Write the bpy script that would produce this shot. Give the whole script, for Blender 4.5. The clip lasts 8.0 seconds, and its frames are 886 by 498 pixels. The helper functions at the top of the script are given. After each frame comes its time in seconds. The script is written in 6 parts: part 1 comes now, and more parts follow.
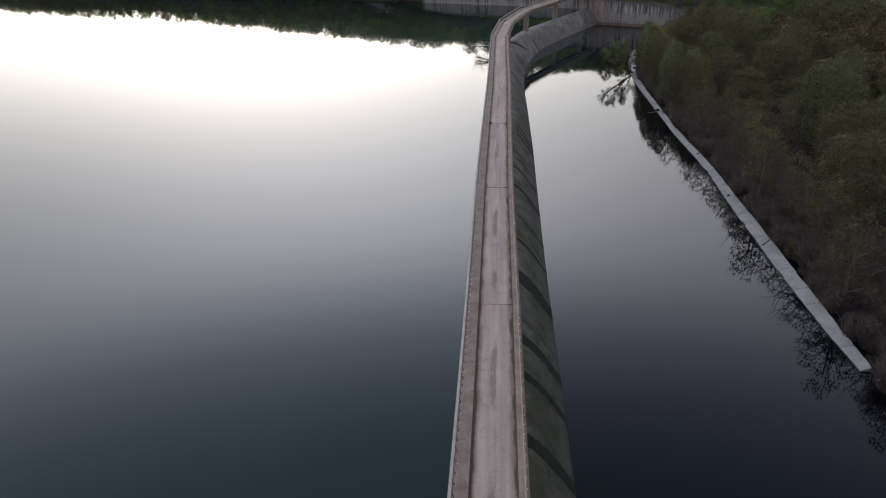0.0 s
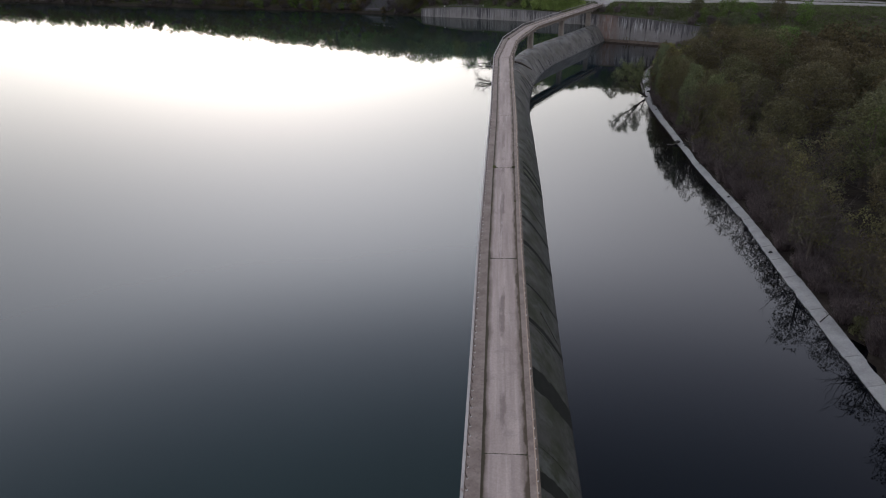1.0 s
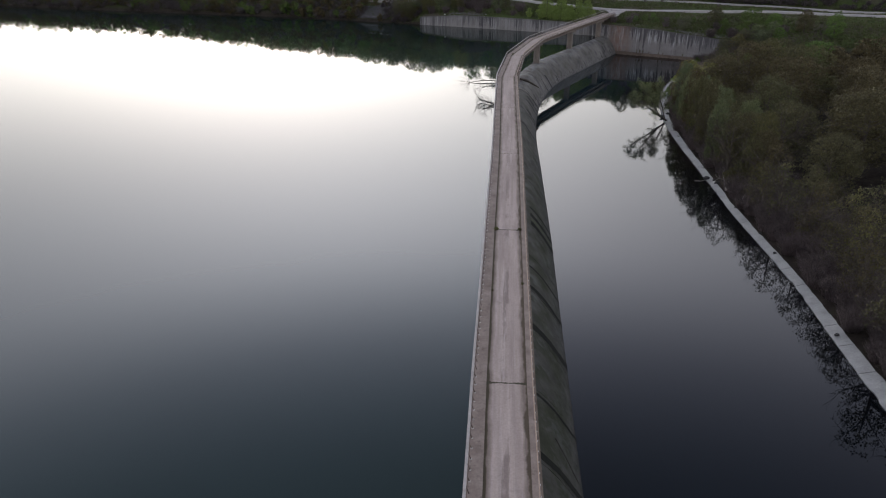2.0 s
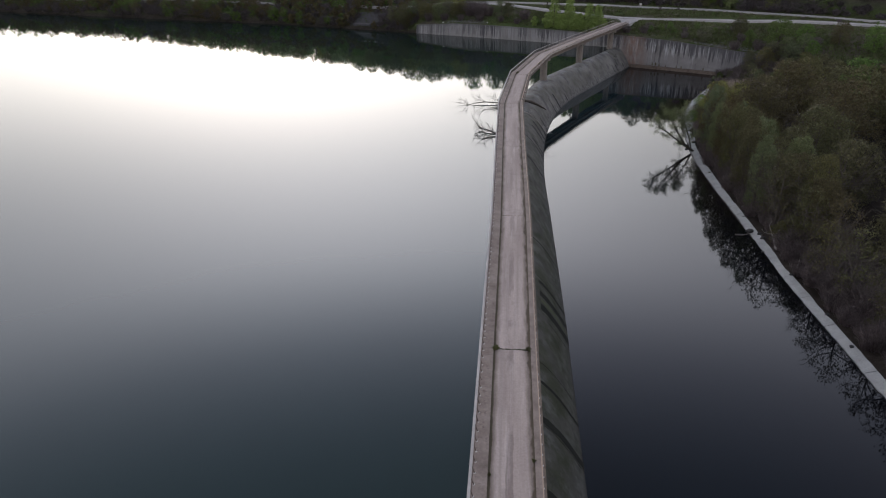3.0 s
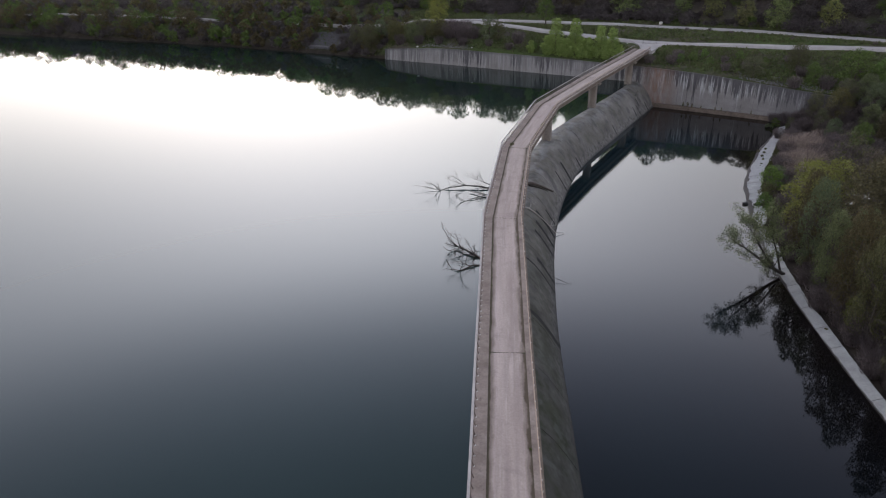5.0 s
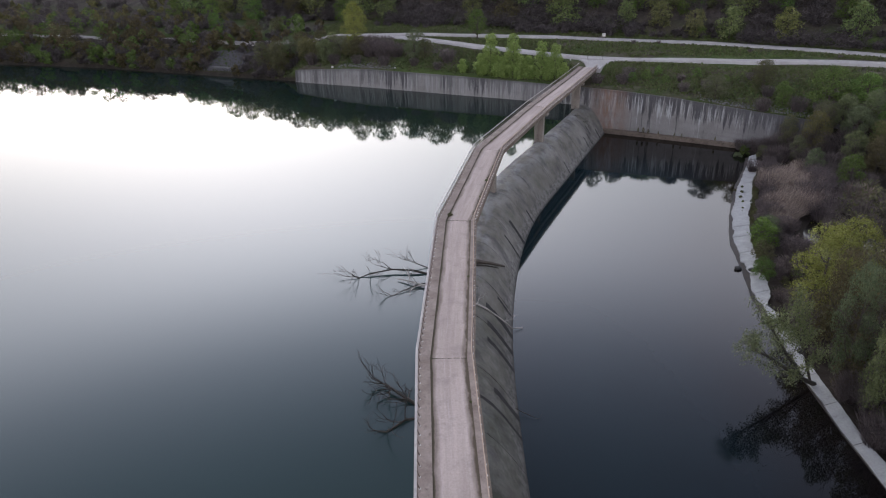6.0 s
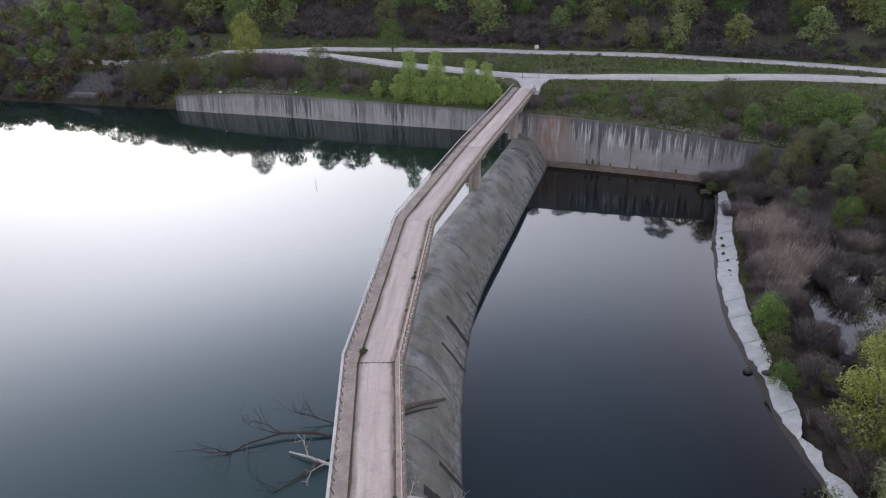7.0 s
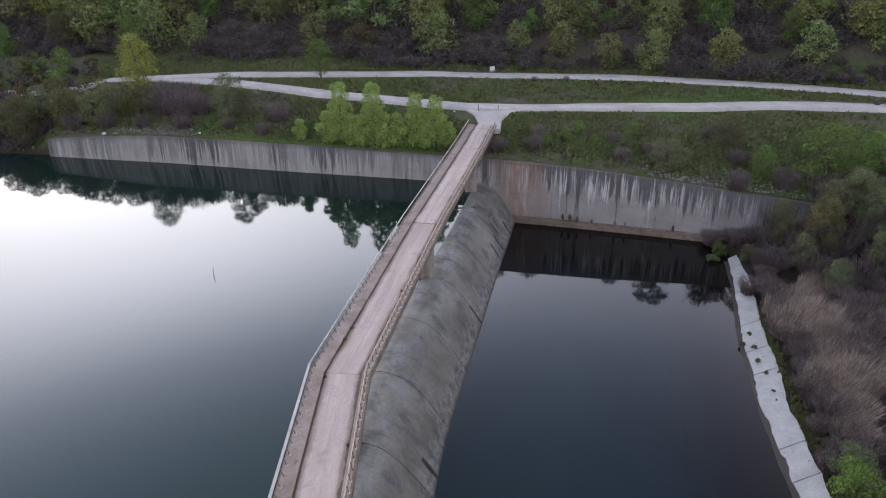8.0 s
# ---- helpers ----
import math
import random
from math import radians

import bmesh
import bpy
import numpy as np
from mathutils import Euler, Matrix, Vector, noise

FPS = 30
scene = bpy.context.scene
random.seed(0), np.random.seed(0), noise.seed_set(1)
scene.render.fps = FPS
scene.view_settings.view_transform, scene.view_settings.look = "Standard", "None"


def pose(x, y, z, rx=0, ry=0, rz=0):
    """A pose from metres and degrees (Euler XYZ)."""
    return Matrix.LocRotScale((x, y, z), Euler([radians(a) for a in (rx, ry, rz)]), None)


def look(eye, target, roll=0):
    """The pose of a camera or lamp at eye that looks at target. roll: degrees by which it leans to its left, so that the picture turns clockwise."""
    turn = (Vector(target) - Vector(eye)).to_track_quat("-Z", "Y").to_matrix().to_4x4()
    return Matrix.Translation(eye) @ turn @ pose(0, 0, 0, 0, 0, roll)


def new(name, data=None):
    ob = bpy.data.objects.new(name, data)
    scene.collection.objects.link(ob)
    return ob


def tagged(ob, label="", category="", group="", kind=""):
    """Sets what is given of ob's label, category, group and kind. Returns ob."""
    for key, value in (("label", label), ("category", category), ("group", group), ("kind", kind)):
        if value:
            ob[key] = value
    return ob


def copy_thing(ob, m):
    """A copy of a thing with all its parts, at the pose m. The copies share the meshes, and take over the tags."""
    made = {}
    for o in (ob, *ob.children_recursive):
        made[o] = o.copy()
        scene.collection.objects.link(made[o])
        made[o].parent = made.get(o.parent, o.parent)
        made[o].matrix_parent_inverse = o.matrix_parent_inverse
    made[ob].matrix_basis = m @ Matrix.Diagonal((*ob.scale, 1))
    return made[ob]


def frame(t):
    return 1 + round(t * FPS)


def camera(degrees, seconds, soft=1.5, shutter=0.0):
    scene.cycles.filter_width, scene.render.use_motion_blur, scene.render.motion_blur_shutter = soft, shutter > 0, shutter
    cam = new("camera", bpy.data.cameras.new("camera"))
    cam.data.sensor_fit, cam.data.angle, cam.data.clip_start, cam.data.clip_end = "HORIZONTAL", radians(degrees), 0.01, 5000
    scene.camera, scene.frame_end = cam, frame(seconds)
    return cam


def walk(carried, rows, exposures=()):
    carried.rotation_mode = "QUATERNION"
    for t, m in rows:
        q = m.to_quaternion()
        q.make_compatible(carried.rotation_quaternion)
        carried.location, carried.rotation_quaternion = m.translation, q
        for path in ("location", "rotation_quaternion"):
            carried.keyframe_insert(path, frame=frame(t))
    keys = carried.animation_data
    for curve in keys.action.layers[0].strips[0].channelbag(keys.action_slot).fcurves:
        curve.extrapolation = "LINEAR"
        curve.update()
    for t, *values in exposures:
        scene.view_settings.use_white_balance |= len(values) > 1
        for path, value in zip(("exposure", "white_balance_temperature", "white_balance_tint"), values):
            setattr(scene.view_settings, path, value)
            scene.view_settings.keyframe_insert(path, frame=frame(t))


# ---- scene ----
cam = camera(67.0, 8.0, soft=1.15)

PATH = [
    (0, (1.318, 0.67, 42.108), (1.278, 2.457, 41.211), -2.0),
    (0.5, (1.406, 8.845, 42.08), (1.37, 10.638, 41.194), -1.6),
    (1, (1.66, 17.474, 42.055), (1.624, 19.272, 41.18), -1.5),
    (1.5, (2.176, 26.866, 42.016), (2.139, 28.667, 41.147), -1.3),
    (3, (4.304, 59.148, 42.342), (4.256, 60.949, 41.474), -1.1),
    (3.5, (5.028, 71.647, 42.512), (4.975, 73.445, 41.639), -1.3),
    (4, (6.066, 85.11, 42.636), (6.006, 86.909, 41.763), -1.3),
    (5.5, (9.128, 126.922, 42.855), (9.175, 128.722, 41.985), -1.4),
    (6, (10.232, 140.746, 42.809), (10.397, 142.539, 41.938), -1.5),
    (6.5, (12.074, 154.534, 42.725), (12.361, 156.309, 41.85), -1.5),
    (7, (14.866, 168.229, 42.64), (15.243, 169.983, 41.758), -1.4),
    (7.5, (18.391, 181.861, 42.669), (18.832, 183.598, 41.782), -1.5),
    (8, (22.146, 195.27, 42.687), (22.665, 196.985, 41.798), -1.3),
]
walk(cam, [(t, look(eye, target, roll)) for t, eye, target, roll in PATH], exposures=[(0.0, 1.98, 6300, 11), (4.0, 2.15, 6300, 11), (5.5, 2.48, 6250, 12), (6.5, 2.80, 6200, 12), (7.2, 3.0, 6150, 13), (8.0, 2.97, 6150, 13)])

# ---- sky and light ----
GLOW_AZ, GLOW = -9.0, 8.8
SUN_AZ, SUN_EL = -14.0, 1.3      # degrees east of the +y axis, degrees above the horizon
world = bpy.data.worlds.new("dusk_sky")
scene.world = world
world.use_nodes = True
wn, wl = world.node_tree.nodes, world.node_tree.links
sky = wn.new("ShaderNodeTexSky")
sky.sky_type = "NISHITA"
sky.sun_disc = False
sky.sun_elevation, sky.sun_rotation = radians(SUN_EL), radians(SUN_AZ)
sky.altitude, sky.air_density, sky.dust_density, sky.ozone_density = 300, 1.0, 4.0, 1.0
# thin high cloud greys the sky, and glows softly on the side of the set sun
grey = wn.new("ShaderNodeHueSaturation")
grey.inputs["Saturation"].default_value, grey.inputs["Value"].default_value = 0.35, 0.5
wl.new(sky.outputs[0], grey.inputs["Color"])
way = wn.new("ShaderNodeTexCoord")
dot = wn.new("ShaderNodeVectorMath")
dot.operation = "DOT_PRODUCT"
dot.inputs[1].default_value = (0.5 * math.sin(radians(GLOW_AZ)), 0.5 * math.cos(radians(GLOW_AZ)), 0.0)
wl.new(way.outputs["Generated"], dot.inputs[0])
half = wn.new("ShaderNodeMath")
half.inputs[1].default_value = 0.5
wl.new(dot.outputs["Value"], half.inputs[0])
lobe = wn.new("ShaderNodeMath")
lobe.operation = "POWER"
lobe.inputs[1].default_value = 6.0
wl.new(half.outputs[0], lobe.inputs[0])
# the glow stands over one stretch of the horizon and fades to both sides of it
flat_way = wn.new("ShaderNodeVectorMath")
flat_way.operation = "MULTIPLY"
flat_way.inputs[1].default_value = (1.0, 1.0, 0.0)
wl.new(way.outputs["Generated"], flat_way.inputs[0])
unit = wn.new("ShaderNodeVectorMath")
unit.operation = "NORMALIZE"
wl.new(flat_way.outputs[0], unit.inputs[0])
side = wn.new("ShaderNodeVectorMath")
side.operation = "DOT_PRODUCT"
side.inputs[1].default_value = dot.inputs[1].default_value
wl.new(unit.outputs[0], side.inputs[0])
side_half = wn.new("ShaderNodeMath")
side_half.inputs[1].default_value = 0.5
wl.new(side.outputs["Value"], side_half.inputs[0])
span = wn.new("ShaderNodeMath")
span.operation = "POWER"
span.inputs[1].default_value = 10.0
wl.new(side_half.outputs[0], span.inputs[0])
bright = wn.new("ShaderNodeMath")
bright.operation = "MULTIPLY"
wl.new(lobe.outputs[0], bright.inputs[0])
wl.new(span.outputs[0], bright.inputs[1])
height = wn.new("ShaderNodeSeparateXYZ")
wl.new(way.outputs["Generated"], height.inputs[0])
fade = wn.new("ShaderNodeValToRGB")
for i, (p, c) in enumerate(((0.0, (0.62, 0.60, 0.53)), (0.2, (0.575, 0.557, 0.515)), (0.3, (0.68, 0.668, 0.655)), (0.4, (0.95, 0.938, 0.965)), (0.47, (0.93, 0.935, 1.0)), (0.55, (0.46, 0.48, 0.58)), (0.65, (0.13, 0.15, 0.22)),
                            (0.75, (0.042, 0.053, 0.085)), (1.0, (0.10, 0.115, 0.15)))):
    el = fade.color_ramp.elements[i] if i < 2 else fade.color_ramp.elements.new(p)
    el.position, el.color = p, (*c, 1)
fade.color_ramp.interpolation = "B_SPLINE"
wl.new(height.outputs[2], fade.inputs[0])
glow = wn.new("ShaderNodeMix")
glow.data_type = "RGBA"
glow.inputs[6].default_value = (1.92, 1.94, 2.14, 1)
glow.inputs[7].default_value = (GLOW, GLOW, GLOW, 1)
wl.new(bright.outputs[0], glow.inputs[0])
veil = wn.new("ShaderNodeMix")
veil.data_type, veil.blend_type = "RGBA", "MULTIPLY"
veil.inputs[0].default_value = 1.0
wl.new(glow.outputs[2], veil.inputs[6])
wl.new(fade.outputs[0], veil.inputs[7])
both = wn.new("ShaderNodeMix")
both.data_type, both.blend_type = "RGBA", "ADD"
both.inputs[0].default_value = 1.0
wl.new(grey.outputs[0], both.inputs[6])
wl.new(veil.outputs[2], both.inputs[7])
wl.new(both.outputs[2], wn["Background"].inputs[0])
wn["Background"].inputs[1].default_value = 0.13
lamp = bpy.data.lights.new("sun", "SUN")
lamp.energy, lamp.angle, lamp.color = 2.0, radians(0.6), (1.0, 0.90, 0.78)
sun = new("sun", lamp)
sun.matrix_world = look((0, 0, 0), (-math.sin(radians(SUN_AZ)), -math.cos(radians(SUN_AZ)), -math.tan(radians(SUN_EL))))

# ---- materials ----


class Mat:
    """A principled material with a few chained helpers."""

    def __init__(self, name, rough=0.8, metal=0.0, spec=0.3):
        self.m = bpy.data.materials.new(name)
        self.m.use_nodes = True
        self.n, self.l = self.m.node_tree.nodes, self.m.node_tree.links
        self.b = self.n["Principled BSDF"]
        self.b.inputs["Roughness"].default_value = rough
        self.b.inputs["Metallic"].default_value = metal
        self.b.inputs["Specular IOR Level"].default_value = spec
        self.geo = self.n.new("ShaderNodeNewGeometry")
        self.obj = self.n.new("ShaderNodeObjectInfo")

    def coord(self, scale=(1, 1, 1), uv=False):
        mp = self.n.new("ShaderNodeMapping")
        mp.inputs["Scale"].default_value = scale
        if uv:
            tc = self.n.new("ShaderNodeUVMap")
            self.l.new(tc.outputs[0], mp.inputs[0])
        else:
            self.l.new(self.geo.outputs["Position"], mp.inputs[0])
        return mp.outputs[0]

    def noise(self, scale, vec=None, detail=6.0, rough=0.6):
        x = self.n.new("ShaderNodeTexNoise")
        x.inputs["Scale"].default_value, x.inputs["Detail"].default_value, x.inputs["Roughness"].default_value = scale, detail, rough
        self.l.new(vec if vec else self.coord(), x.inputs["Vector"])
        return x.outputs[0]

    def ramp(self, fac, *stops):
        r = self.n.new("ShaderNodeValToRGB")
        e = r.color_ramp.elements
        while len(e) < len(stops):
            e.new(0.5)
        for el, (p, c) in zip(e, stops):
            el.position = p
            el.color = (*c, 1) if isinstance(c, tuple) else (c, c, c, 1)
        self.l.new(fac, r.inputs[0])
        return r.outputs[0]

    def mix(self, fac, a, b, kind="MIX"):
        x = self.n.new("ShaderNodeMix")
        x.data_type, x.blend_type = "RGBA", kind
        for sock, v in ((x.inputs[0], fac), (x.inputs[6], a), (x.inputs[7], b)):
            if isinstance(v, tuple):
                sock.default_value = (*v, 1)
            elif isinstance(v, (int, float)):
                sock.default_value = v
            else:
                self.l.new(v, sock)
        return x.outputs[2]

    def math(self, op, a, b=0.0):
        x = self.n.new("ShaderNodeMath")
        x.operation = op
        for sock, v in zip(x.inputs, (a, b)):
            if isinstance(v, (int, float)):
                sock.default_value = v
            else:
                self.l.new(v, sock)
        return x.outputs[0]

    def color(self, out):
        self.l.new(out, self.b.inputs["Base Color"])
        return self

    def rough(self, out):
        self.l.new(out, self.b.inputs["Roughness"])
        return self

    def bump(self, out, strength=0.3, dist=0.05):
        x = self.n.new("ShaderNodeBump")
        x.inputs["Strength"].default_value, x.inputs["Distance"].default_value = strength, dist
        self.l.new(out, x.inputs["Height"])
        self.l.new(x.outputs[0], self.b.inputs["Normal"])
        return self


def concrete(name, dark, light, stain=(0.06, 0.06, 0.055), stain_at=0.62, scale=0.35, rough=0.85):
    k = Mat(name, rough)
    big, fine = k.noise(scale), k.noise(6.0, detail=8)
    c = k.ramp(big, (0.3, dark), (0.7, light))
    c = k.mix(k.ramp(k.noise(scale * 2.3, detail=9, rough=0.7), (stain_at, 0.0), (stain_at + 0.14, 0.75)), c, stain)
    c = k.mix(0.35, c, k.ramp(fine, (0.3, 0.35), (0.7, 0.75)), "OVERLAY")
    k.color(c).bump(fine, 0.25, 0.03)
    return k.m


def plain(name, c1, c2, scale=2.0, rough=0.8, metal=0.0):
    k = Mat(name, rough, metal)
    k.color(k.mix(k.obj.outputs["Random"], k.ramp(k.noise(scale), (0.3, c1), (0.7, c2)), k.ramp(k.noise(scale * 2), (0.3, c2), (0.7, c1))))
    k.bump(k.noise(scale * 8), 0.2, 0.02)
    return k.m


def leaves(name, c1, c2, c3, tinted=True):
    k = Mat(name, 0.65, spec=0.2)
    c = k.ramp(k.geo.outputs["Random Per Island"], (0.0, c1), (0.55, c2), (1.0, c3))
    tint = k.ramp(k.obj.outputs["Random"], (0.0, (0.88, 0.79, 0.73)), (0.35, (0.95, 0.90, 0.86)), (0.65, (0.92, 1.02, 0.92)), (1.0, (1.18, 1.20, 0.92)))
    c = k.mix(1.0 if tinted else 0.0, c, tint, "MULTIPLY")
    k.color(c)
    tr = k.n.new("ShaderNodeBsdfTranslucent")
    k.l.new(c, tr.inputs[0])
    mx = k.n.new("ShaderNodeMixShader")
    mx.inputs[0].default_value = 0.3
    out = k.n["Material Output"]
    k.l.new(k.b.outputs[0], mx.inputs[1])
    k.l.new(tr.outputs[0], mx.inputs[2])
    k.l.new(mx.outputs[0], out.inputs[0])
    return k.m


def water(name, base, bank_reflection, ripple):
    k = Mat(name, 0.03, spec=0.5)
    k.b.inputs["IOR"].default_value = 1.333
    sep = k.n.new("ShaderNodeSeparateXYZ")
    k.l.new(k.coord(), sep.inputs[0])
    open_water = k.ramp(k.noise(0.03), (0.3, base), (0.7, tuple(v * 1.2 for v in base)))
    # brighter water from about y 144 on is put into the base colour
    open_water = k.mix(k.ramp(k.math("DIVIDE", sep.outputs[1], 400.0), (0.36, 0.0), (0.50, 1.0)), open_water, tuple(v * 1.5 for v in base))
    # far off, a darker base colour deepens the bank's reflection
    k.color(k.mix(k.ramp(k.math("DIVIDE", sep.outputs[1], 400.0), (0.55, 0.0), (0.70, 1.0)), open_water, bank_reflection))
    k.bump(k.noise(0.35, detail=3), ripple, 0.02)
    return k.m


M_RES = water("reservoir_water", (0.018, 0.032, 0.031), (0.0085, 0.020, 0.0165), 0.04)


def pool_water():
    """Blue-green where it is deep, brown over the mud along the shore; dimmer reflections are painted in at low y and
    under the long wall.
    """
    k = Mat("pool_water", 0.03, spec=0.5)
    k.b.inputs["IOR"].default_value = 1.333
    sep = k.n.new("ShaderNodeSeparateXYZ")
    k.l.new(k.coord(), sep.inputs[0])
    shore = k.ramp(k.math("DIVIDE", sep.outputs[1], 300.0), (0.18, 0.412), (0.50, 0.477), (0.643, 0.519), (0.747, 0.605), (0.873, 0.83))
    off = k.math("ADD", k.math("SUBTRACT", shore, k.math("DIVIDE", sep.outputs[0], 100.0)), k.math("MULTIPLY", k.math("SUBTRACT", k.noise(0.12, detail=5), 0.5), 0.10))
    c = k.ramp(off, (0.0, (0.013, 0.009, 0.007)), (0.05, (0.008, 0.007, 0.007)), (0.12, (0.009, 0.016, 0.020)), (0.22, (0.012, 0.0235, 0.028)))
    # nearly black towards low y, painting in a dimmer reflected sky
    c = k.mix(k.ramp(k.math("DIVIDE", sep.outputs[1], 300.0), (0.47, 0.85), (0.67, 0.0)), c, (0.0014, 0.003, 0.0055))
    # base colour darkened under the long wall to dim its reflection
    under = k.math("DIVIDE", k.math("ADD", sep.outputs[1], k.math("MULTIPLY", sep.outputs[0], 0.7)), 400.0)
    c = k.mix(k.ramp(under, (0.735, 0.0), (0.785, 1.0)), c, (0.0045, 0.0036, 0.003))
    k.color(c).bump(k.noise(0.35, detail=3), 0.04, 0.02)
    return k.m


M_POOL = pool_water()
M_WALK = concrete("walkway_concrete", (0.215, 0.168, 0.143), (0.355, 0.288, 0.250), (0.12, 0.09, 0.07), 0.56, 0.7)
M_EDGE = concrete("edge_beam_concrete", (0.45, 0.43, 0.41), (0.62, 0.60, 0.57), (0.25, 0.22, 0.2), 0.68)
M_PIER = concrete("pier_concrete", (0.20, 0.165, 0.14), (0.31, 0.27, 0.235), (0.09, 0.075, 0.065), 0.56)
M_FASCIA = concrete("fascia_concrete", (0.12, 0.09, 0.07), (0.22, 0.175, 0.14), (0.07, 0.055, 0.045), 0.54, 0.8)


def weir_material():
    """Mottled grey concrete, pale and bluish near the crest, algae on the older bays, a spalled foot at the water."""
    k = Mat("weir_concrete", 0.75)
    sep = k.n.new("ShaderNodeSeparateXYZ")
    k.l.new(k.coord(uv=True), sep.inputs[0])
    s_, o_ = sep.outputs[0], sep.outputs[1]
    c = k.ramp(k.noise(1.0, k.coord((0.16, 0.30, 1), uv=True), detail=6, rough=0.55), (0.34, (0.138, 0.125, 0.104)), (0.50, (0.205, 0.190, 0.163)), (0.66, (0.272, 0.256, 0.228)))
    c = k.mix(k.ramp(k.noise(1.0, k.coord((0.3, 0.4, 21), uv=True), detail=6), (0.52, 0.0), (0.64, 0.4)), c, (0.125, 0.13, 0.088))
    # pale bluish patches along the crest
    crest = k.ramp(k.math("DIVIDE", o_, 8.0), (0.0, 1.0), (0.26, 0.75), (0.46, 0.0))
    c = k.mix(k.math("MULTIPLY", crest, k.ramp(k.noise(1.0, k.coord((0.22, 0.55, 1), uv=True), detail=7, rough=0.6), (0.44, 0.0), (0.64, 0.65))), c, (0.32, 0.333, 0.345))
    # dark smudges and thin runs down the face
    c = k.mix(k.ramp(k.noise(1.0, k.coord((0.40, 0.34, 3), uv=True), detail=8, rough=0.66), (0.50, 0.0), (0.62, 0.68)), c, (0.085, 0.076, 0.081))
    c = k.mix(k.ramp(k.noise(1.0, k.coord((1.6, 0.22, 7), uv=True), detail=6, rough=0.6), (0.60, 0.0), (0.68, 0.4)), c, (0.07, 0.066, 0.068))
    c = k.mix(k.ramp(k.noise(1.0, k.coord((0.9, 0.35, 5), uv=True), detail=9, rough=0.72), (0.60, 0.0), (0.68, 0.35)), c, (0.34, 0.335, 0.325))
    old = k.ramp(k.math("DIVIDE", s_, 450.0), (0.60, 1.0), (0.73, 0.10))
    c = k.mix(k.math("MULTIPLY", old, 0.85), c, (0.034, 0.035, 0.029))
    alg = k.math("MULTIPLY", k.ramp(k.noise(0.22, detail=8, rough=0.7), (0.44, 0.0), (0.54, 0.85)), old)
    c = k.mix(alg, c, (0.030, 0.034, 0.016))
    paler = k.math("MULTIPLY", k.ramp(k.noise(0.4, k.coord((1, 1, 0.6)), detail=8, rough=0.7), (0.54, 0.0), (0.62, 0.6)), old)
    c = k.mix(paler, c, (0.10, 0.105, 0.096))
    # spalled foot: broken dark and pale scabs
    low = k.ramp(k.math("DIVIDE", k.math("ADD", o_, k.math("MULTIPLY", k.math("SUBTRACT", k.noise(0.6, k.coord(uv=True), detail=6), 0.5), 1.6)), 8.0), (0.66, 0.0), (0.72, 1.0))
    scab = k.ramp(k.noise(1.0, k.coord((1.1, 2.4, 1), uv=True), detail=5, rough=0.7), (0.44, (0.05, 0.048, 0.045)), (0.50, (0.16, 0.15, 0.14)), (0.62, (0.30, 0.285, 0.27)))
    c = k.mix(k.math("MULTIPLY", low, 0.5), c, k.mix(k.math("MULTIPLY", old, 0.7), scab, (0.04, 0.042, 0.036)))
    wet = k.math("MULTIPLY", k.ramp(k.math("DIVIDE", o_, 8.0), (0.785, 0.0), (0.81, 1.0)), 0.85)
    c = k.mix(wet, c, (0.035, 0.035, 0.032))
    c = k.mix(0.35, c, k.ramp(k.noise(4.0, detail=9, rough=0.7), (0.3, 0.3), (0.7, 0.75)), "OVERLAY")
    k.color(c).bump(k.noise(1.6, detail=9, rough=0.65), 0.4, 0.10)
    k.rough(k.ramp(k.noise(0.4), (0.35, 0.55), (0.65, 0.85)))
    return k.m


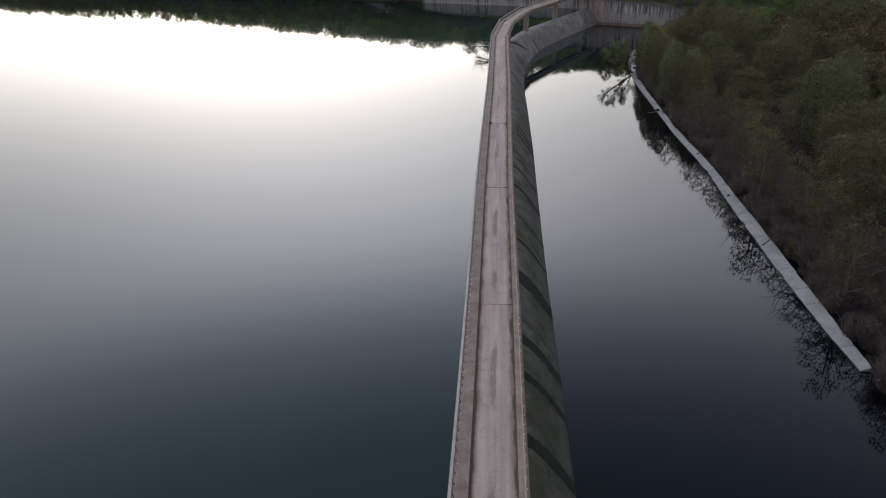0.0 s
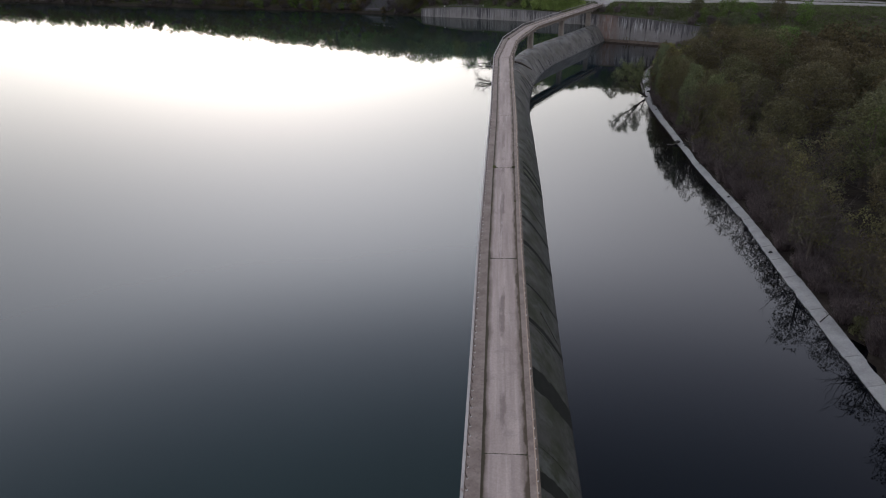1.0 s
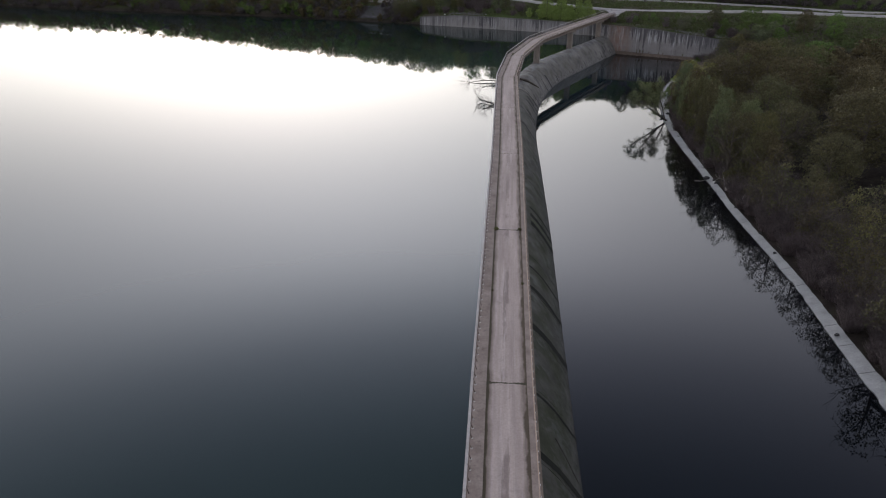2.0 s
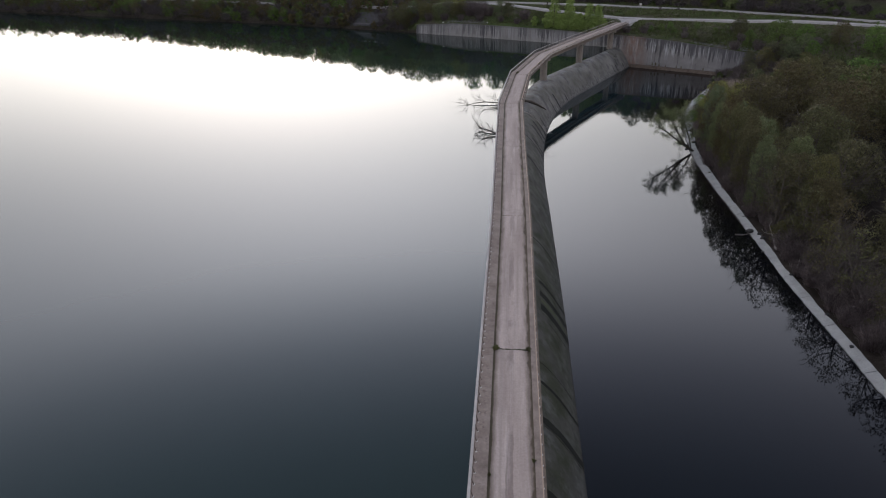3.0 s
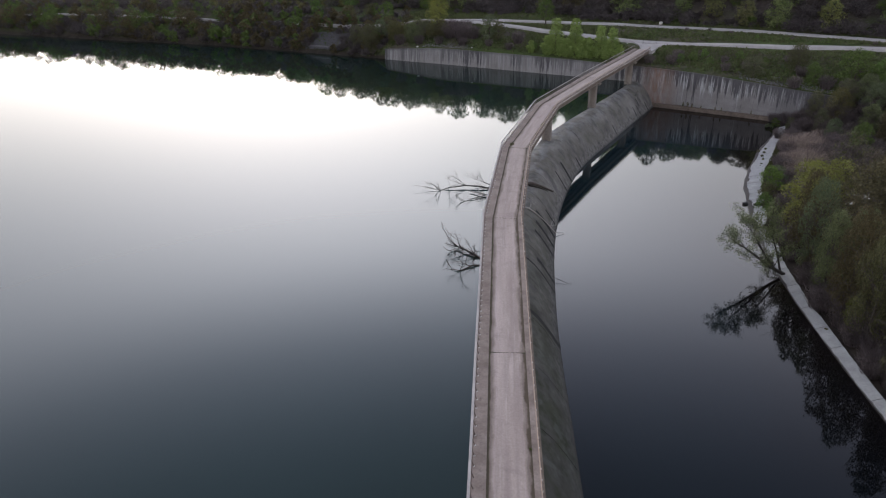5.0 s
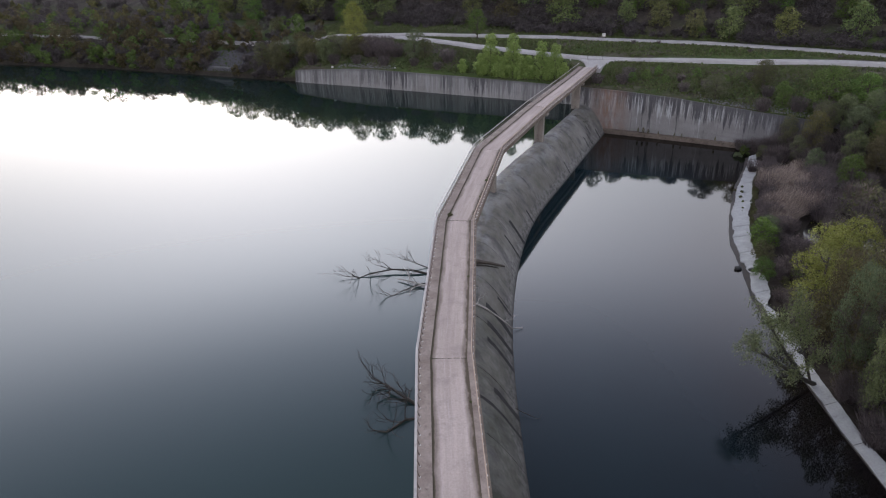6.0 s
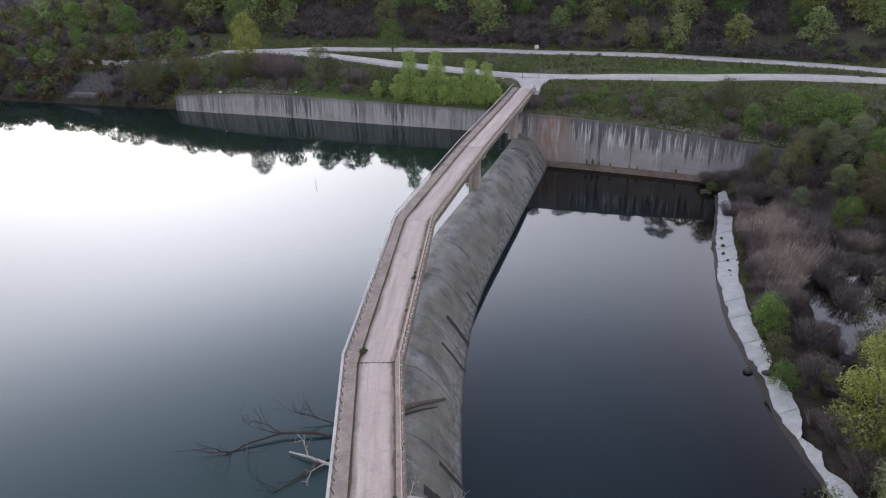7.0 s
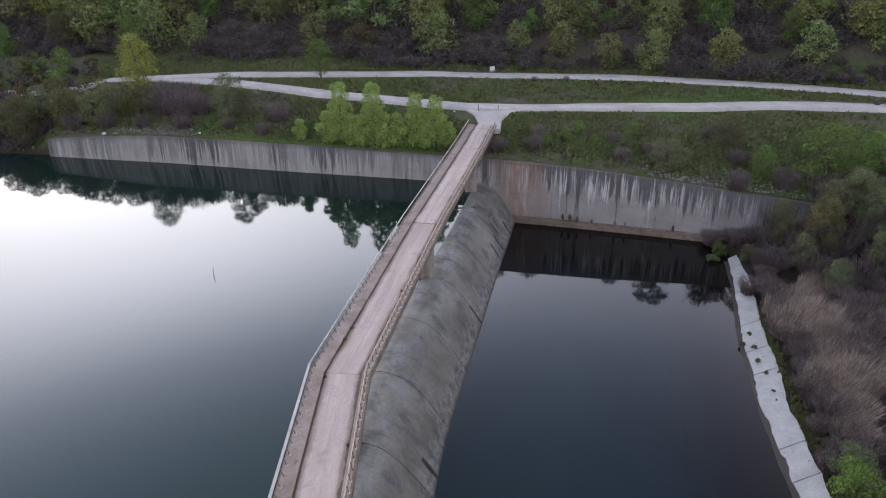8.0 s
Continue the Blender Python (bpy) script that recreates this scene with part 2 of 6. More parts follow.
def wall_material():
    """Grey concrete; white lime and black damp run down from its top, with rust beside the bridge."""
    k = Mat("wall_concrete", 0.85)
    c = k.ramp(k.noise(0.22, detail=5), (0.3, (0.215, 0.198, 0.188)), (0.7, (0.315, 0.295, 0.283)))
    uvs = k.n.new("ShaderNodeSeparateXYZ")
    k.l.new(k.coord(uv=True), uvs.inputs[0])
    depth = k.math("DIVIDE", uvs.outputs[1], 8.0)
    sep = k.n.new("ShaderNodeSeparateXYZ")
    k.l.new(k.coord(), sep.inputs[0])
    # shutter lifts: faint level bands
    c = k.mix(k.ramp(k.noise(1.0, k.coord((0.02, 0.9, 1), uv=True), detail=3), (0.50, 0.0), (0.60, 0.25)), c, (0.17, 0.158, 0.152))
    fall = k.ramp(depth, (0.0, 0.16), (0.35, 0.10), (0.62, -0.02), (0.9, -0.12))
    lime = k.math("ADD", k.noise(1.0, k.coord((0.85, 0.035, 1), uv=True), detail=7, rough=0.7), fall)
    c = k.mix(k.ramp(lime, (0.58, 0.0), (0.66, 0.85)), c, k.mix(k.ramp(k.math("DIVIDE", uvs.outputs[0], 100.0), (0.55, 0.0), (0.75, 1.0)), (0.325, 0.312, 0.305), (0.48, 0.47, 0.465)))
    where = k.ramp(k.math("ADD", k.noise(0.09, k.coord((1, 0, 4), uv=True), detail=3), k.ramp(k.math("DIVIDE", uvs.outputs[0], 100.0), (0.60, -0.03), (0.80, 0.14), (0.98, 0.14))), (0.42, 0.0), (0.56, 1.0))
    damp = k.math("ADD", k.noise(1.0, k.coord((1.15, 0.05, 9), uv=True), detail=8, rough=0.74), fall)
    c = k.mix(k.math("MULTIPLY", k.ramp(damp, (0.58, 0.0), (0.64, 0.9)), where), c, (0.06, 0.056, 0.06))
    thin_ = k.math("ADD", k.noise(1.0, k.coord((4.0, 0.04, 13), uv=True), detail=4, rough=0.6), fall)
    c = k.mix(k.math("MULTIPLY", k.ramp(thin_, (0.62, 0.0), (0.69, 0.6)), k.ramp(k.math("DIVIDE", uvs.outputs[0], 100.0), (0.55, 0.5), (0.75, 1.0))), c, (0.09, 0.085, 0.088))
    # dark weathered rim along the top, concrete darker towards the low end
    rim = k.math("ADD", depth, k.math("MULTIPLY", k.math("SUBTRACT", k.noise(0.5, k.coord(uv=True), detail=6), 0.5), 0.16))
    c = k.mix(k.ramp(rim, (0.0, 0.6), (0.09, 0.0)), c, (0.10, 0.092, 0.09))
    endd = k.ramp(k.math("DIVIDE", k.math("ADD", sep.outputs[0], k.math("MULTIPLY", k.noise(0.3), 8.0)), 120.0), (0.70, 0.0), (0.79, 0.7))
    c = k.mix(endd, c, (0.105, 0.10, 0.105))
    near = k.ramp(k.math("DIVIDE", k.math("ABSOLUTE", k.math("SUBTRACT", sep.outputs[0], 61.2)), 10.0), (0.10, 0.85), (0.42, 0.0))
    rust = k.math("MULTIPLY", near, k.ramp(k.noise(0.7, k.coord((1, 0.35, 1), uv=True), detail=6), (0.32, 0.1), (0.62, 0.95)))
    c = k.mix(rust, c, (0.225, 0.118, 0.075))
    c = k.mix(0.3, c, k.ramp(k.noise(5.0, detail=8), (0.3, 0.35), (0.7, 0.75)), "OVERLAY")
    k.color(c).bump(k.noise(3.0, detail=8), 0.3, 0.05)
    return k.m


def deck_material():
    """Dusty pinkish-grey deck with mossy gutters, damp runs along the middle and crack lines."""
    k = Mat("deck_concrete", 0.9)
    sep = k.n.new("ShaderNodeSeparateXYZ")
    k.l.new(k.coord(uv=True), sep.inputs[0])
    o_ = sep.outputs[1]
    ab = k.math("ABSOLUTE", o_)
    c = k.ramp(k.noise(0.5, k.coord((0.15, 1.6, 1), uv=True), detail=8), (0.3, (0.36, 0.288, 0.255)), (0.7, (0.53, 0.44, 0.395)))
    c = k.mix(k.ramp(k.noise(0.6, detail=9, rough=0.7), (0.54, 0.0), (0.66, 0.5)), c, (0.30, 0.245, 0.22))
    mid = k.ramp(k.math("ABSOLUTE", k.math("ADD", o_, 0.12)), (0.12, 1.0), (0.42, 0.0))
    pos = k.n.new("ShaderNodeSeparateXYZ")
    k.l.new(k.coord(), pos.inputs[0])
    lane = k.math("ADD", mid, k.math("MULTIPLY", k.math("SUBTRACT", k.noise(1.0, k.coord((0.5, 2.2, 1), uv=True), detail=6), 0.5), 1.3))
    early = k.ramp(k.math("DIVIDE", pos.outputs[1], 200.0), (0.42, 0.8), (0.75, 0.12))
    damp = k.math("MULTIPLY", k.math("MULTIPLY", k.ramp(k.noise(0.8, k.coord((0.13, 0.5, 1), uv=True), detail=5), (0.50, 0.0), (0.56, 1.0)), k.ramp(lane, (0.55, 0.0), (0.70, 1.0))), early)
    c = k.mix(damp, c, (0.235, 0.186, 0.166))
    # fine dusty tracks along the way
    c = k.mix(k.ramp(k.noise(1.0, k.coord((0.05, 3.2, 2), uv=True), detail=5), (0.50, 0.0), (0.66, 0.45)), c, (0.33, 0.272, 0.246))
    c = k.mix(k.ramp(k.noise(1.0, k.coord((0.10, 1.9, 6), uv=True), detail=7, rough=0.7), (0.54, 0.0), (0.68, 0.5)), c, (0.60, 0.515, 0.475))
    wav = k.math("MULTIPLY", k.math("SUBTRACT", k.noise(1.0, k.coord((0.3, 0.8, 1), uv=True), detail=7), 0.5), 0.8)
    c = k.mix(k.ramp(k.math("DIVIDE", k.math("ADD", ab, wav), 2.0), (0.47, 0.0), (0.60, 0.8)), c, (0.19, 0.15, 0.12))
    # moss lies thick along the reservoir kerb of the first spans, in broken patches elsewhere
    first = k.ramp(k.math("DIVIDE", pos.outputs[1], 200.0), (0.15, 0.05), (0.45, -0.04), (0.75, -0.30))
    lft = k.math("ADD", k.math("MULTIPLY", o_, -1.0), k.math("ADD", first, k.math("MULTIPLY", wav, 0.6)))
    c = k.mix(k.ramp(k.math("DIVIDE", lft, 2.0), (0.62, 0.0), (0.66, 0.9)), c, (0.058, 0.048, 0.026))
    rgt = k.math("ADD", o_, k.math("MULTIPLY", k.math("SUBTRACT", k.noise(1.0, k.coord((0.5, 0.3, 1), uv=True), detail=6), 0.5), 0.9))
    c = k.mix(k.ramp(k.math("DIVIDE", rgt, 2.0), (0.60, 0.0), (0.66, 0.85)), c, (0.085, 0.066, 0.042))
    c = k.mix(0.25, c, k.ramp(k.noise(7.0, detail=8), (0.3, 0.35), (0.7, 0.75)), "OVERLAY")
    k.color(c).bump(k.noise(8.0, detail=6), 0.2, 0.02)
    return k.m


M_WEIR = weir_material()
M_WALL = wall_material()
M_DECK = deck_material()
M_APRON = concrete("apron_concrete", (0.31, 0.305, 0.292), (0.435, 0.43, 0.415), (0.17, 0.155, 0.138), 0.60, 0.6)
M_ROAD = concrete("gravel_road", (0.34, 0.31, 0.295), (0.47, 0.44, 0.42), (0.22, 0.20, 0.17), 0.62)
M_RUST = plain("rusty_steel", (0.10, 0.072, 0.06), (0.19, 0.145, 0.12), 3.0, 0.75, 0.2)
M_RAILPALE = concrete("pale_rail", (0.36, 0.33, 0.31), (0.50, 0.465, 0.44), (0.20, 0.12, 0.10), 0.6, 0.6)
M_TAN = plain("tan_paint", (0.42, 0.30, 0.22), (0.58, 0.46, 0.36), 2.0)
M_CAP = plain("pale_paint", (0.55, 0.52, 0.48), (0.70, 0.68, 0.64), 3.0)
M_MOSS = plain("gutter_moss", (0.035, 0.04, 0.015), (0.09, 0.075, 0.05), 1.2)
M_BARK = plain("bark", (0.07, 0.055, 0.045), (0.13, 0.11, 0.09), 1.5)
M_DRIFT = plain("driftwood", (0.10, 0.085, 0.075), (0.20, 0.18, 0.16), 1.5)
M_PALE = plain("bleached_wood", (0.34, 0.31, 0.28), (0.52, 0.48, 0.44), 1.5)
M_DARKWOOD = plain("dark_wood", (0.03, 0.026, 0.022), (0.07, 0.06, 0.05), 1.5)
M_DARKSTONE = plain("dark_stone", (0.03, 0.03, 0.03), (0.07, 0.065, 0.06), 1.5)
M_WHITE = plain("white_render", (0.65, 0.64, 0.62), (0.78, 0.77, 0.75), 0.5)
M_ALGAE = plain("wet_algae", (0.007, 0.008, 0.006), (0.018, 0.019, 0.014), 0.9, 0.95)
M_DARKRUN = plain("dark_run_concrete", (0.022, 0.021, 0.02), (0.055, 0.052, 0.05), 0.7, 0.95)
M_MOSSGREEN = plain("green_algae", (0.05, 0.06, 0.025), (0.09, 0.10, 0.045), 0.9, 0.7)
M_MUD = plain("wet_mud", (0.048, 0.040, 0.036), (0.085, 0.072, 0.064), 0.8, 0.5)
M_MUD.node_tree.nodes["Principled BSDF"].inputs["Specular IOR Level"].default_value = 0.08
M_SCREE = plain("scree_stone", (0.07, 0.065, 0.07), (0.13, 0.12, 0.13), 1.0)
M_STONE = plain("rubble_stone", (0.11, 0.105, 0.105), (0.22, 0.21, 0.205), 1.0)
M_OLIVE = leaves("olive_leaves", (0.082, 0.076, 0.043), (0.128, 0.116, 0.062), (0.19, 0.168, 0.088))
M_GREEN = leaves("green_leaves", (0.07, 0.108, 0.03), (0.132, 0.198, 0.056), (0.195, 0.272, 0.082))
M_FRESH = leaves("fresh_leaves", (0.17, 0.235, 0.062), (0.275, 0.355, 0.10), (0.38, 0.47, 0.155), False)
M_YELLOW = leaves("yellow_green_leaves", (0.165, 0.175, 0.042), (0.26, 0.27, 0.068), (0.35, 0.355, 0.108), False)
M_WILLOW = leaves("grey_green_leaves", (0.117, 0.130, 0.075), (0.165, 0.18, 0.105), (0.222, 0.237, 0.141))
M_PALELEAF = leaves("pale_young_leaves", (0.125, 0.125, 0.055), (0.185, 0.183, 0.083), (0.25, 0.245, 0.12))
M_TWIG = leaves("bare_twigs", (0.085, 0.067, 0.066), (0.158, 0.127, 0.124), (0.24, 0.197, 0.19), False)
M_HILLTWIG = leaves("hillside_twigs", (0.068, 0.056, 0.056), (0.122, 0.103, 0.102), (0.19, 0.162, 0.157), False)
M_HILLG = leaves("hill_green_leaves", (0.14, 0.183, 0.076), (0.22, 0.275, 0.112), (0.305, 0.36, 0.152))
M_HILLO = leaves("hill_olive_leaves", (0.138, 0.142, 0.064), (0.212, 0.213, 0.095), (0.29, 0.285, 0.13))
M_REED = leaves("dry_reeds", (0.165, 0.128, 0.108), (0.34, 0.27, 0.228), (0.52, 0.43, 0.36), False)
M_GRASS = leaves("grass", (0.15, 0.128, 0.085), (0.105, 0.116, 0.05), (0.14, 0.162, 0.066))

# ---- helpers of the scene ----


def mesh_ob(name, verts, faces, mat, parent=None, smooth=False, uv=None):
    me = bpy.data.meshes.new(name)
    me.from_pydata([tuple(v) for v in verts], [], [tuple(f) for f in faces])
    if mat:
        me.materials.append(mat)
    if smooth:
        me.polygons.foreach_set("use_smooth", [True] * len(me.polygons))
    if uv is not None:
        lay = me.uv_layers.new(name="UVMap")
        lay.data.foreach_set("uv", np.array([uv[l.vertex_index] for l in me.loops]).ravel())
    ob = new(name, me)
    if parent:
        ob.parent = parent
    return ob


def part(name, bm, mat, parent, label=""):
    me = bpy.data.meshes.new(name)
    bm.normal_update()
    bm.to_mesh(me)
    bm.free()
    me.materials.append(mat)
    ob = new(name, me)
    ob.parent = parent
    return tagged(ob, label)


def thing(name, at, label, category, group="", kind=""):
    ob = new(name)
    ob.empty_display_size = 0.5
    ob.location = at
    return tagged(ob, label, category, group, kind)


def quads_mesh(name, pts, mat, parent=None):
    """Many loose faces at once from an array of shape (n, sides, 3)."""
    n, sides = pts.shape[:2]
    me = bpy.data.meshes.new(name)
    me.vertices.add(n * sides)
    me.vertices.foreach_set("co", np.asarray(pts, dtype=np.float32).ravel())
    me.loops.add(n * sides)
    me.loops.foreach_set("vertex_index", np.arange(n * sides, dtype=np.int32))
    me.polygons.add(n)
    me.polygons.foreach_set("loop_start", np.arange(0, n * sides, sides, dtype=np.int32))
    me.polygons.foreach_set("loop_total", np.full(n, sides, dtype=np.int32))
    me.update(calc_edges=True)
    me.materials.append(mat)
    ob = new(name, me)
    if parent:
        ob.parent = parent
    return ob


def box_bm(bm, c, size, turn=0.0):
    m = Matrix.Translation(c) @ Matrix.Rotation(turn, 4, "Z") @ Matrix.Diagonal((*size, 1))
    return bmesh.ops.create_cube(bm, size=1.0, matrix=m)


# ---- plan ----
DECK_Z, RES_Z, POOL_Z = 12.33, 5.6, 0.0
# joints of the deck, on the middle of its carriageway; piers stand under them
JOINTS = [Vector(p) for p in ((-7.05, -113.0), (-5.1, -86.0), (-3.15, -59.0), (-1.2, -32.0), (0.75, -4.9), (2.65, 22.2), (4.53, 49.3), (6.34, 76.2),
                              (8.4, 103.15), (10.55, 130.06), (12.43, 157.0), (14.42, 183.9), (18.52, 210.6), (26.6, 236.4), (39.9, 260.6), (53.6, 284.0), (59.6, 294.6))]
# foot of the bank and of the long wall
SHORE = [(-1500.0, 960.0), (-600.0, 590.0), (-236.0, 429.0), (-144.0, 389.0), (-75.0, 361.0), (-11.3, 326.6), (9.3, 315.0), (27.5, 303.8), (61.2, 283.7), (83.0, 268.8), (100.0, 255.5),
         (160.0, 205.0), (400.0, 20.0), (1500.0, -830.0)]
BANK = Vector((0.505, 0.863))
ROAD_A = [(-320.0, 470.0), (-150.0, 408.0), (-86.7, 382.0), (-40.2, 360.0), (-25.4, 351.0), (-9.4, 345.9), (7.0, 341.3), (23.4, 337.5), (39.6, 331.6), (54.1, 326.4), (68.3, 321.0), (81.5, 315.4), (100.6, 306.1), (116.2, 294.4), (126.9, 284.1), (196.0, 228.0), (420.0, 58.0)]
ROAD_B = [(4.0, 342.6), (13.0, 336.8), (22.0, 330.0), (30.0, 324.4), (37.5, 318.6), (48.8, 312.6), (56.0, 308.2), (60.4, 305.7), (74.1, 300.1), (100.2, 289.0), (120.6, 277.9), (190.0, 228.0), (410.0, 50.0)]
# water's edge of the concrete apron along the pool, and its width
APRON = [(41.2, 55.0, 1.0), (41.4, 63.0, 1.5), (42.0, 72.0, 1.7), (42.6, 81.0, 1.9), (43.8, 94.0, 1.7), (45.8, 113.0, 1.3), (46.4, 129.0, 1.2), (46.8, 138.0, 1.1), (47.6, 148.0, 1.1),
         (48.4, 159.0, 1.1), (49.4, 172.0, 1.2), (50.5, 184.0, 1.3), (51.9, 193.0, 1.5), (55.3, 208.0, 1.7), (60.5, 224.0, 2.5), (65.5, 234.6, 3.0), (68.4, 239.4, 3.1), (72.0, 245.6, 2.9), (78.9, 255.5, 2.4), (83.0, 262.0, 1.4)]


def lerp_line(line, x, axis=0, val=1):
    a = np.array(line, dtype=float)
    return np.interp(x, a[:, axis], a[:, val])


def wall_top(x):
    return np.interp(x, [-14, -11, 5, 30, 60, 68, 75, 83, 100, 130], [8.6, 8.7, 10.1, 10.0, 9.4, 9.1, 8.6, 7.7, 6.6, 6.0])


def smooth01(t):
    t = np.clip(t, 0, 1)
    return t * t * (3 - 2 * t)


def wobble(x, y, f, seed=0.0):
    return (np.sin(x * f + 1.3 + seed) * np.cos(y * f * 1.13 + 0.4 + seed * 2) + 0.6 * np.sin((x * 0.7 + y) * f * 2.1 + seed) * np.cos((x - y * 0.6) * f * 1.7)) / 1.6


def ground_z(x, y, sx, d):
    """Height of the ground at (x, y); sx is the shore's x there and d the way behind the shore."""
    x, y, sx, d = (np.asarray(v, dtype=float) for v in (x, y, sx, d))
    walled = smooth01((sx + 16) / 6)
    top = wall_top(sx)
    # natural bank on the reservoir's side, walled bank elsewhere
    high = np.interp(sx, [-600, -400, -260, -110, -85, -50, 14, 60, 120], [30, 33, 36, 45, 48, 49, 48, 44, 42])
    even = (high - 14.0) * np.clip((d - 46) / 105, 0, 1)
    stepped = np.interp(d, [46, 52, 60, 70, 90, 151], [0, 4.0, 9.0, 12.0, 14.0, 21.5])
    hill = even + (stepped - even) * smooth01((sx + 120) / 60) + np.clip(d - 151, 0, 2000) * 0.09
    natural = np.interp(d, [-60, -4, 0, 3, 12, 20, 27, 45, 60], [-4, 3.5, 5.45, 7.2, 11.3, 14.6, 15.2, 15.6, 16.0]) + hill
    lower = np.interp(sx, [-16, 10, 22, 40, 52, 60, 130], [14.9, 15.0, 14.6, 13.2, 12.5, 12.3, 12.3])
    ramp_b, ramp_a = np.clip(d / 17.0, 0, 1), np.clip((d - 22) / 10.0, 0, 1)
    lift = top + (lower - top) * ramp_b + (np.interp(sx, [0, 18, 50, 80, 110], [15.2, 15.2, 14.5, 13.9, 13.5]) - lower) * ramp_a + np.clip((d - 36) / 24, 0, 1) * 0.8 + hill
    low = np.interp(d, [-60, -5, 0], [-4, -2.5, -2.0])
    walled_z = np.where(d >= 0.6, lift, low + (lift - low) * smooth01((d - 0.3) / 0.3))
    z = natural * (1 - walled) + walled_z * walled
    # the low wooded ground beside the pool
    ap = lerp_line(APRON, y, 1, 0)
    wood = (y < 272) & (d < 0.3) & (x > ap - 8)
    flat = np.interp(x - ap, [-8, -3, 0.0, 1.5, 6, 60, 140], [-4, -1.2, -0.2, 0.28, 0.35, 1.0, 3.0]) + 0.15 * wobble(x, y, 0.35) * (x > ap + 2)
    flat = np.where(y < 55, flat - 0.05 * np.clip(55 - y, 0, 10), flat)
    for px, py, pr in ((77.0, 223.0, 4.6), (80.8, 228.8, 3.8), (73.6, 219.0, 3.4), (48.5, 66.0, 4.0), (49.0, 58.0, 3.0)):
        flat = flat - 1.5 * np.exp(-((x - px) ** 2 + (y - py) ** 2) / pr ** 2)
    near_wall = np.clip((x - 86) / 10, 0, 1) * np.clip((d + 12) / 12, 0, 1) * (wall_top(sx) - 1.2)
    z = np.where(wood, flat + np.maximum(near_wall, 0), z)
    z = z + np.where((d > 3), 0.35 * wobble(x, y, 0.12) * np.clip((d - 3) / 10, 0, 1) * np.where(d > 55, 3, 0.5), 0)
    return z


def shore_of(x, y):
    """Shore parameter and distance behind the shore for a point."""
    a = np.array(SHORE)
    d = 0.0
    for _ in range(30):
        px, py = x - d * BANK[0], y - d * BANK[1]
        d += (py - np.interp(px, a[:, 0], a[:, 1])) * 0.75
    return x - d * BANK[0], d


def ground_at(x, y):
    sx, d = shore_of(x, y)
    return float(ground_z(x, y, sx, d))


# ---- ground ----
sxs = np.concatenate([np.linspace(-1500, -260, 20), np.arange(-250, -20, 4.0), np.arange(-20, 130, 1.6), np.arange(130, 300, 5.0), np.linspace(305, 1500, 20)])
ds = np.concatenate([np.linspace(-1600, -420, 8), np.arange(-400, -20, 4.0), np.arange(-20, 0, 2.0), [0.0, 0.3, 0.45, 0.6, 1.2], np.arange(2, 60, 2.0), np.arange(60, 240, 6.0), np.linspace(250, 1500, 14)])
shy = np.interp(sxs, [p[0] for p in SHORE], [p[1] for p in SHORE])
SX, DD = np.meshgrid(sxs, ds, indexing="ij")
GX, GY = SX + DD * BANK[0], shy[:, None] + DD * BANK[1]
GZ = ground_z(GX, GY, SX, DD)
nd = len(ds)
gverts = np.stack([GX, GY, GZ], -1).reshape(-1, 3)
gfaces = [(i * nd + j, (i + 1) * nd + j, (i + 1) * nd + j + 1, i * nd + j + 1) for i in range(len(sxs) - 1) for j in range(nd - 1)]
k = Mat("ground", 0.95, spec=0.1)
gcol = k.ramp(k.noise(0.08, detail=8), (0.32, (0.075, 0.064, 0.052)), (0.42, (0.10, 0.09, 0.062)), (0.52, (0.062, 0.082, 0.028)), (0.75, (0.085, 0.116, 0.036)))
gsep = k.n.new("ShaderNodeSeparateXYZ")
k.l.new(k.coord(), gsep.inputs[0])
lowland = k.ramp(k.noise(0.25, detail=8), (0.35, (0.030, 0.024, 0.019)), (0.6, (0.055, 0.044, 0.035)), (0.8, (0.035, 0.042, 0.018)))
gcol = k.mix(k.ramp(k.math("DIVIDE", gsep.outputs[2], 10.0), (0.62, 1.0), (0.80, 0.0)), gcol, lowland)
hillcol = k.ramp(k.noise(0.3, detail=9), (0.35, (0.06, 0.05, 0.046)), (0.6, (0.10, 0.082, 0.07)), (0.75, (0.068, 0.082, 0.036)))
gcol = k.mix(k.ramp(k.math("DIVIDE", gsep.outputs[2], 40.0), (0.39, 0.0), (0.47, 1.0)), gcol, hillcol)
gcol = k.mix(0.5, gcol, k.ramp(k.noise(1.3, detail=9), (0.3, 0.25), (0.7, 0.8)), "OVERLAY")
k.color(gcol).bump(k.noise(2.5, detail=8), 0.6, 0.3)
M_GROUND = k.m
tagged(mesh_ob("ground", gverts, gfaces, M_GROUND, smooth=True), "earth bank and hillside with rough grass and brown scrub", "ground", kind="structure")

# ---- water ----


def curve_points(step=3.0):
    """The smooth crest line through the joints: points, tangents, lengths."""
    p = [np.array(j) for j in JOINTS]
    out = []
    for i in range(len(p) - 1):
        a, b, c, e = p[max(i - 1, 0)], p[i], p[i + 1], p[min(i + 2, len(p) - 1)]
        for t in np.linspace(0, 1, 12, endpoint=False):
            out.append(0.5 * ((2 * b) + (-a + c) * t + (2 * a - 5 * b + 4 * c - e) * t * t + (-a + 3 * b - 3 * c + e) * t ** 3))
    out.append(p[-1])
    out = np.array(out)
    tan = np.gradient(out, axis=0)
    tan /= np.linalg.norm(tan, axis=1)[:, None]
    s = np.concatenate([[0], np.cumsum(np.linalg.norm(np.diff(out, axis=0), axis=1))])
    return out, tan, s


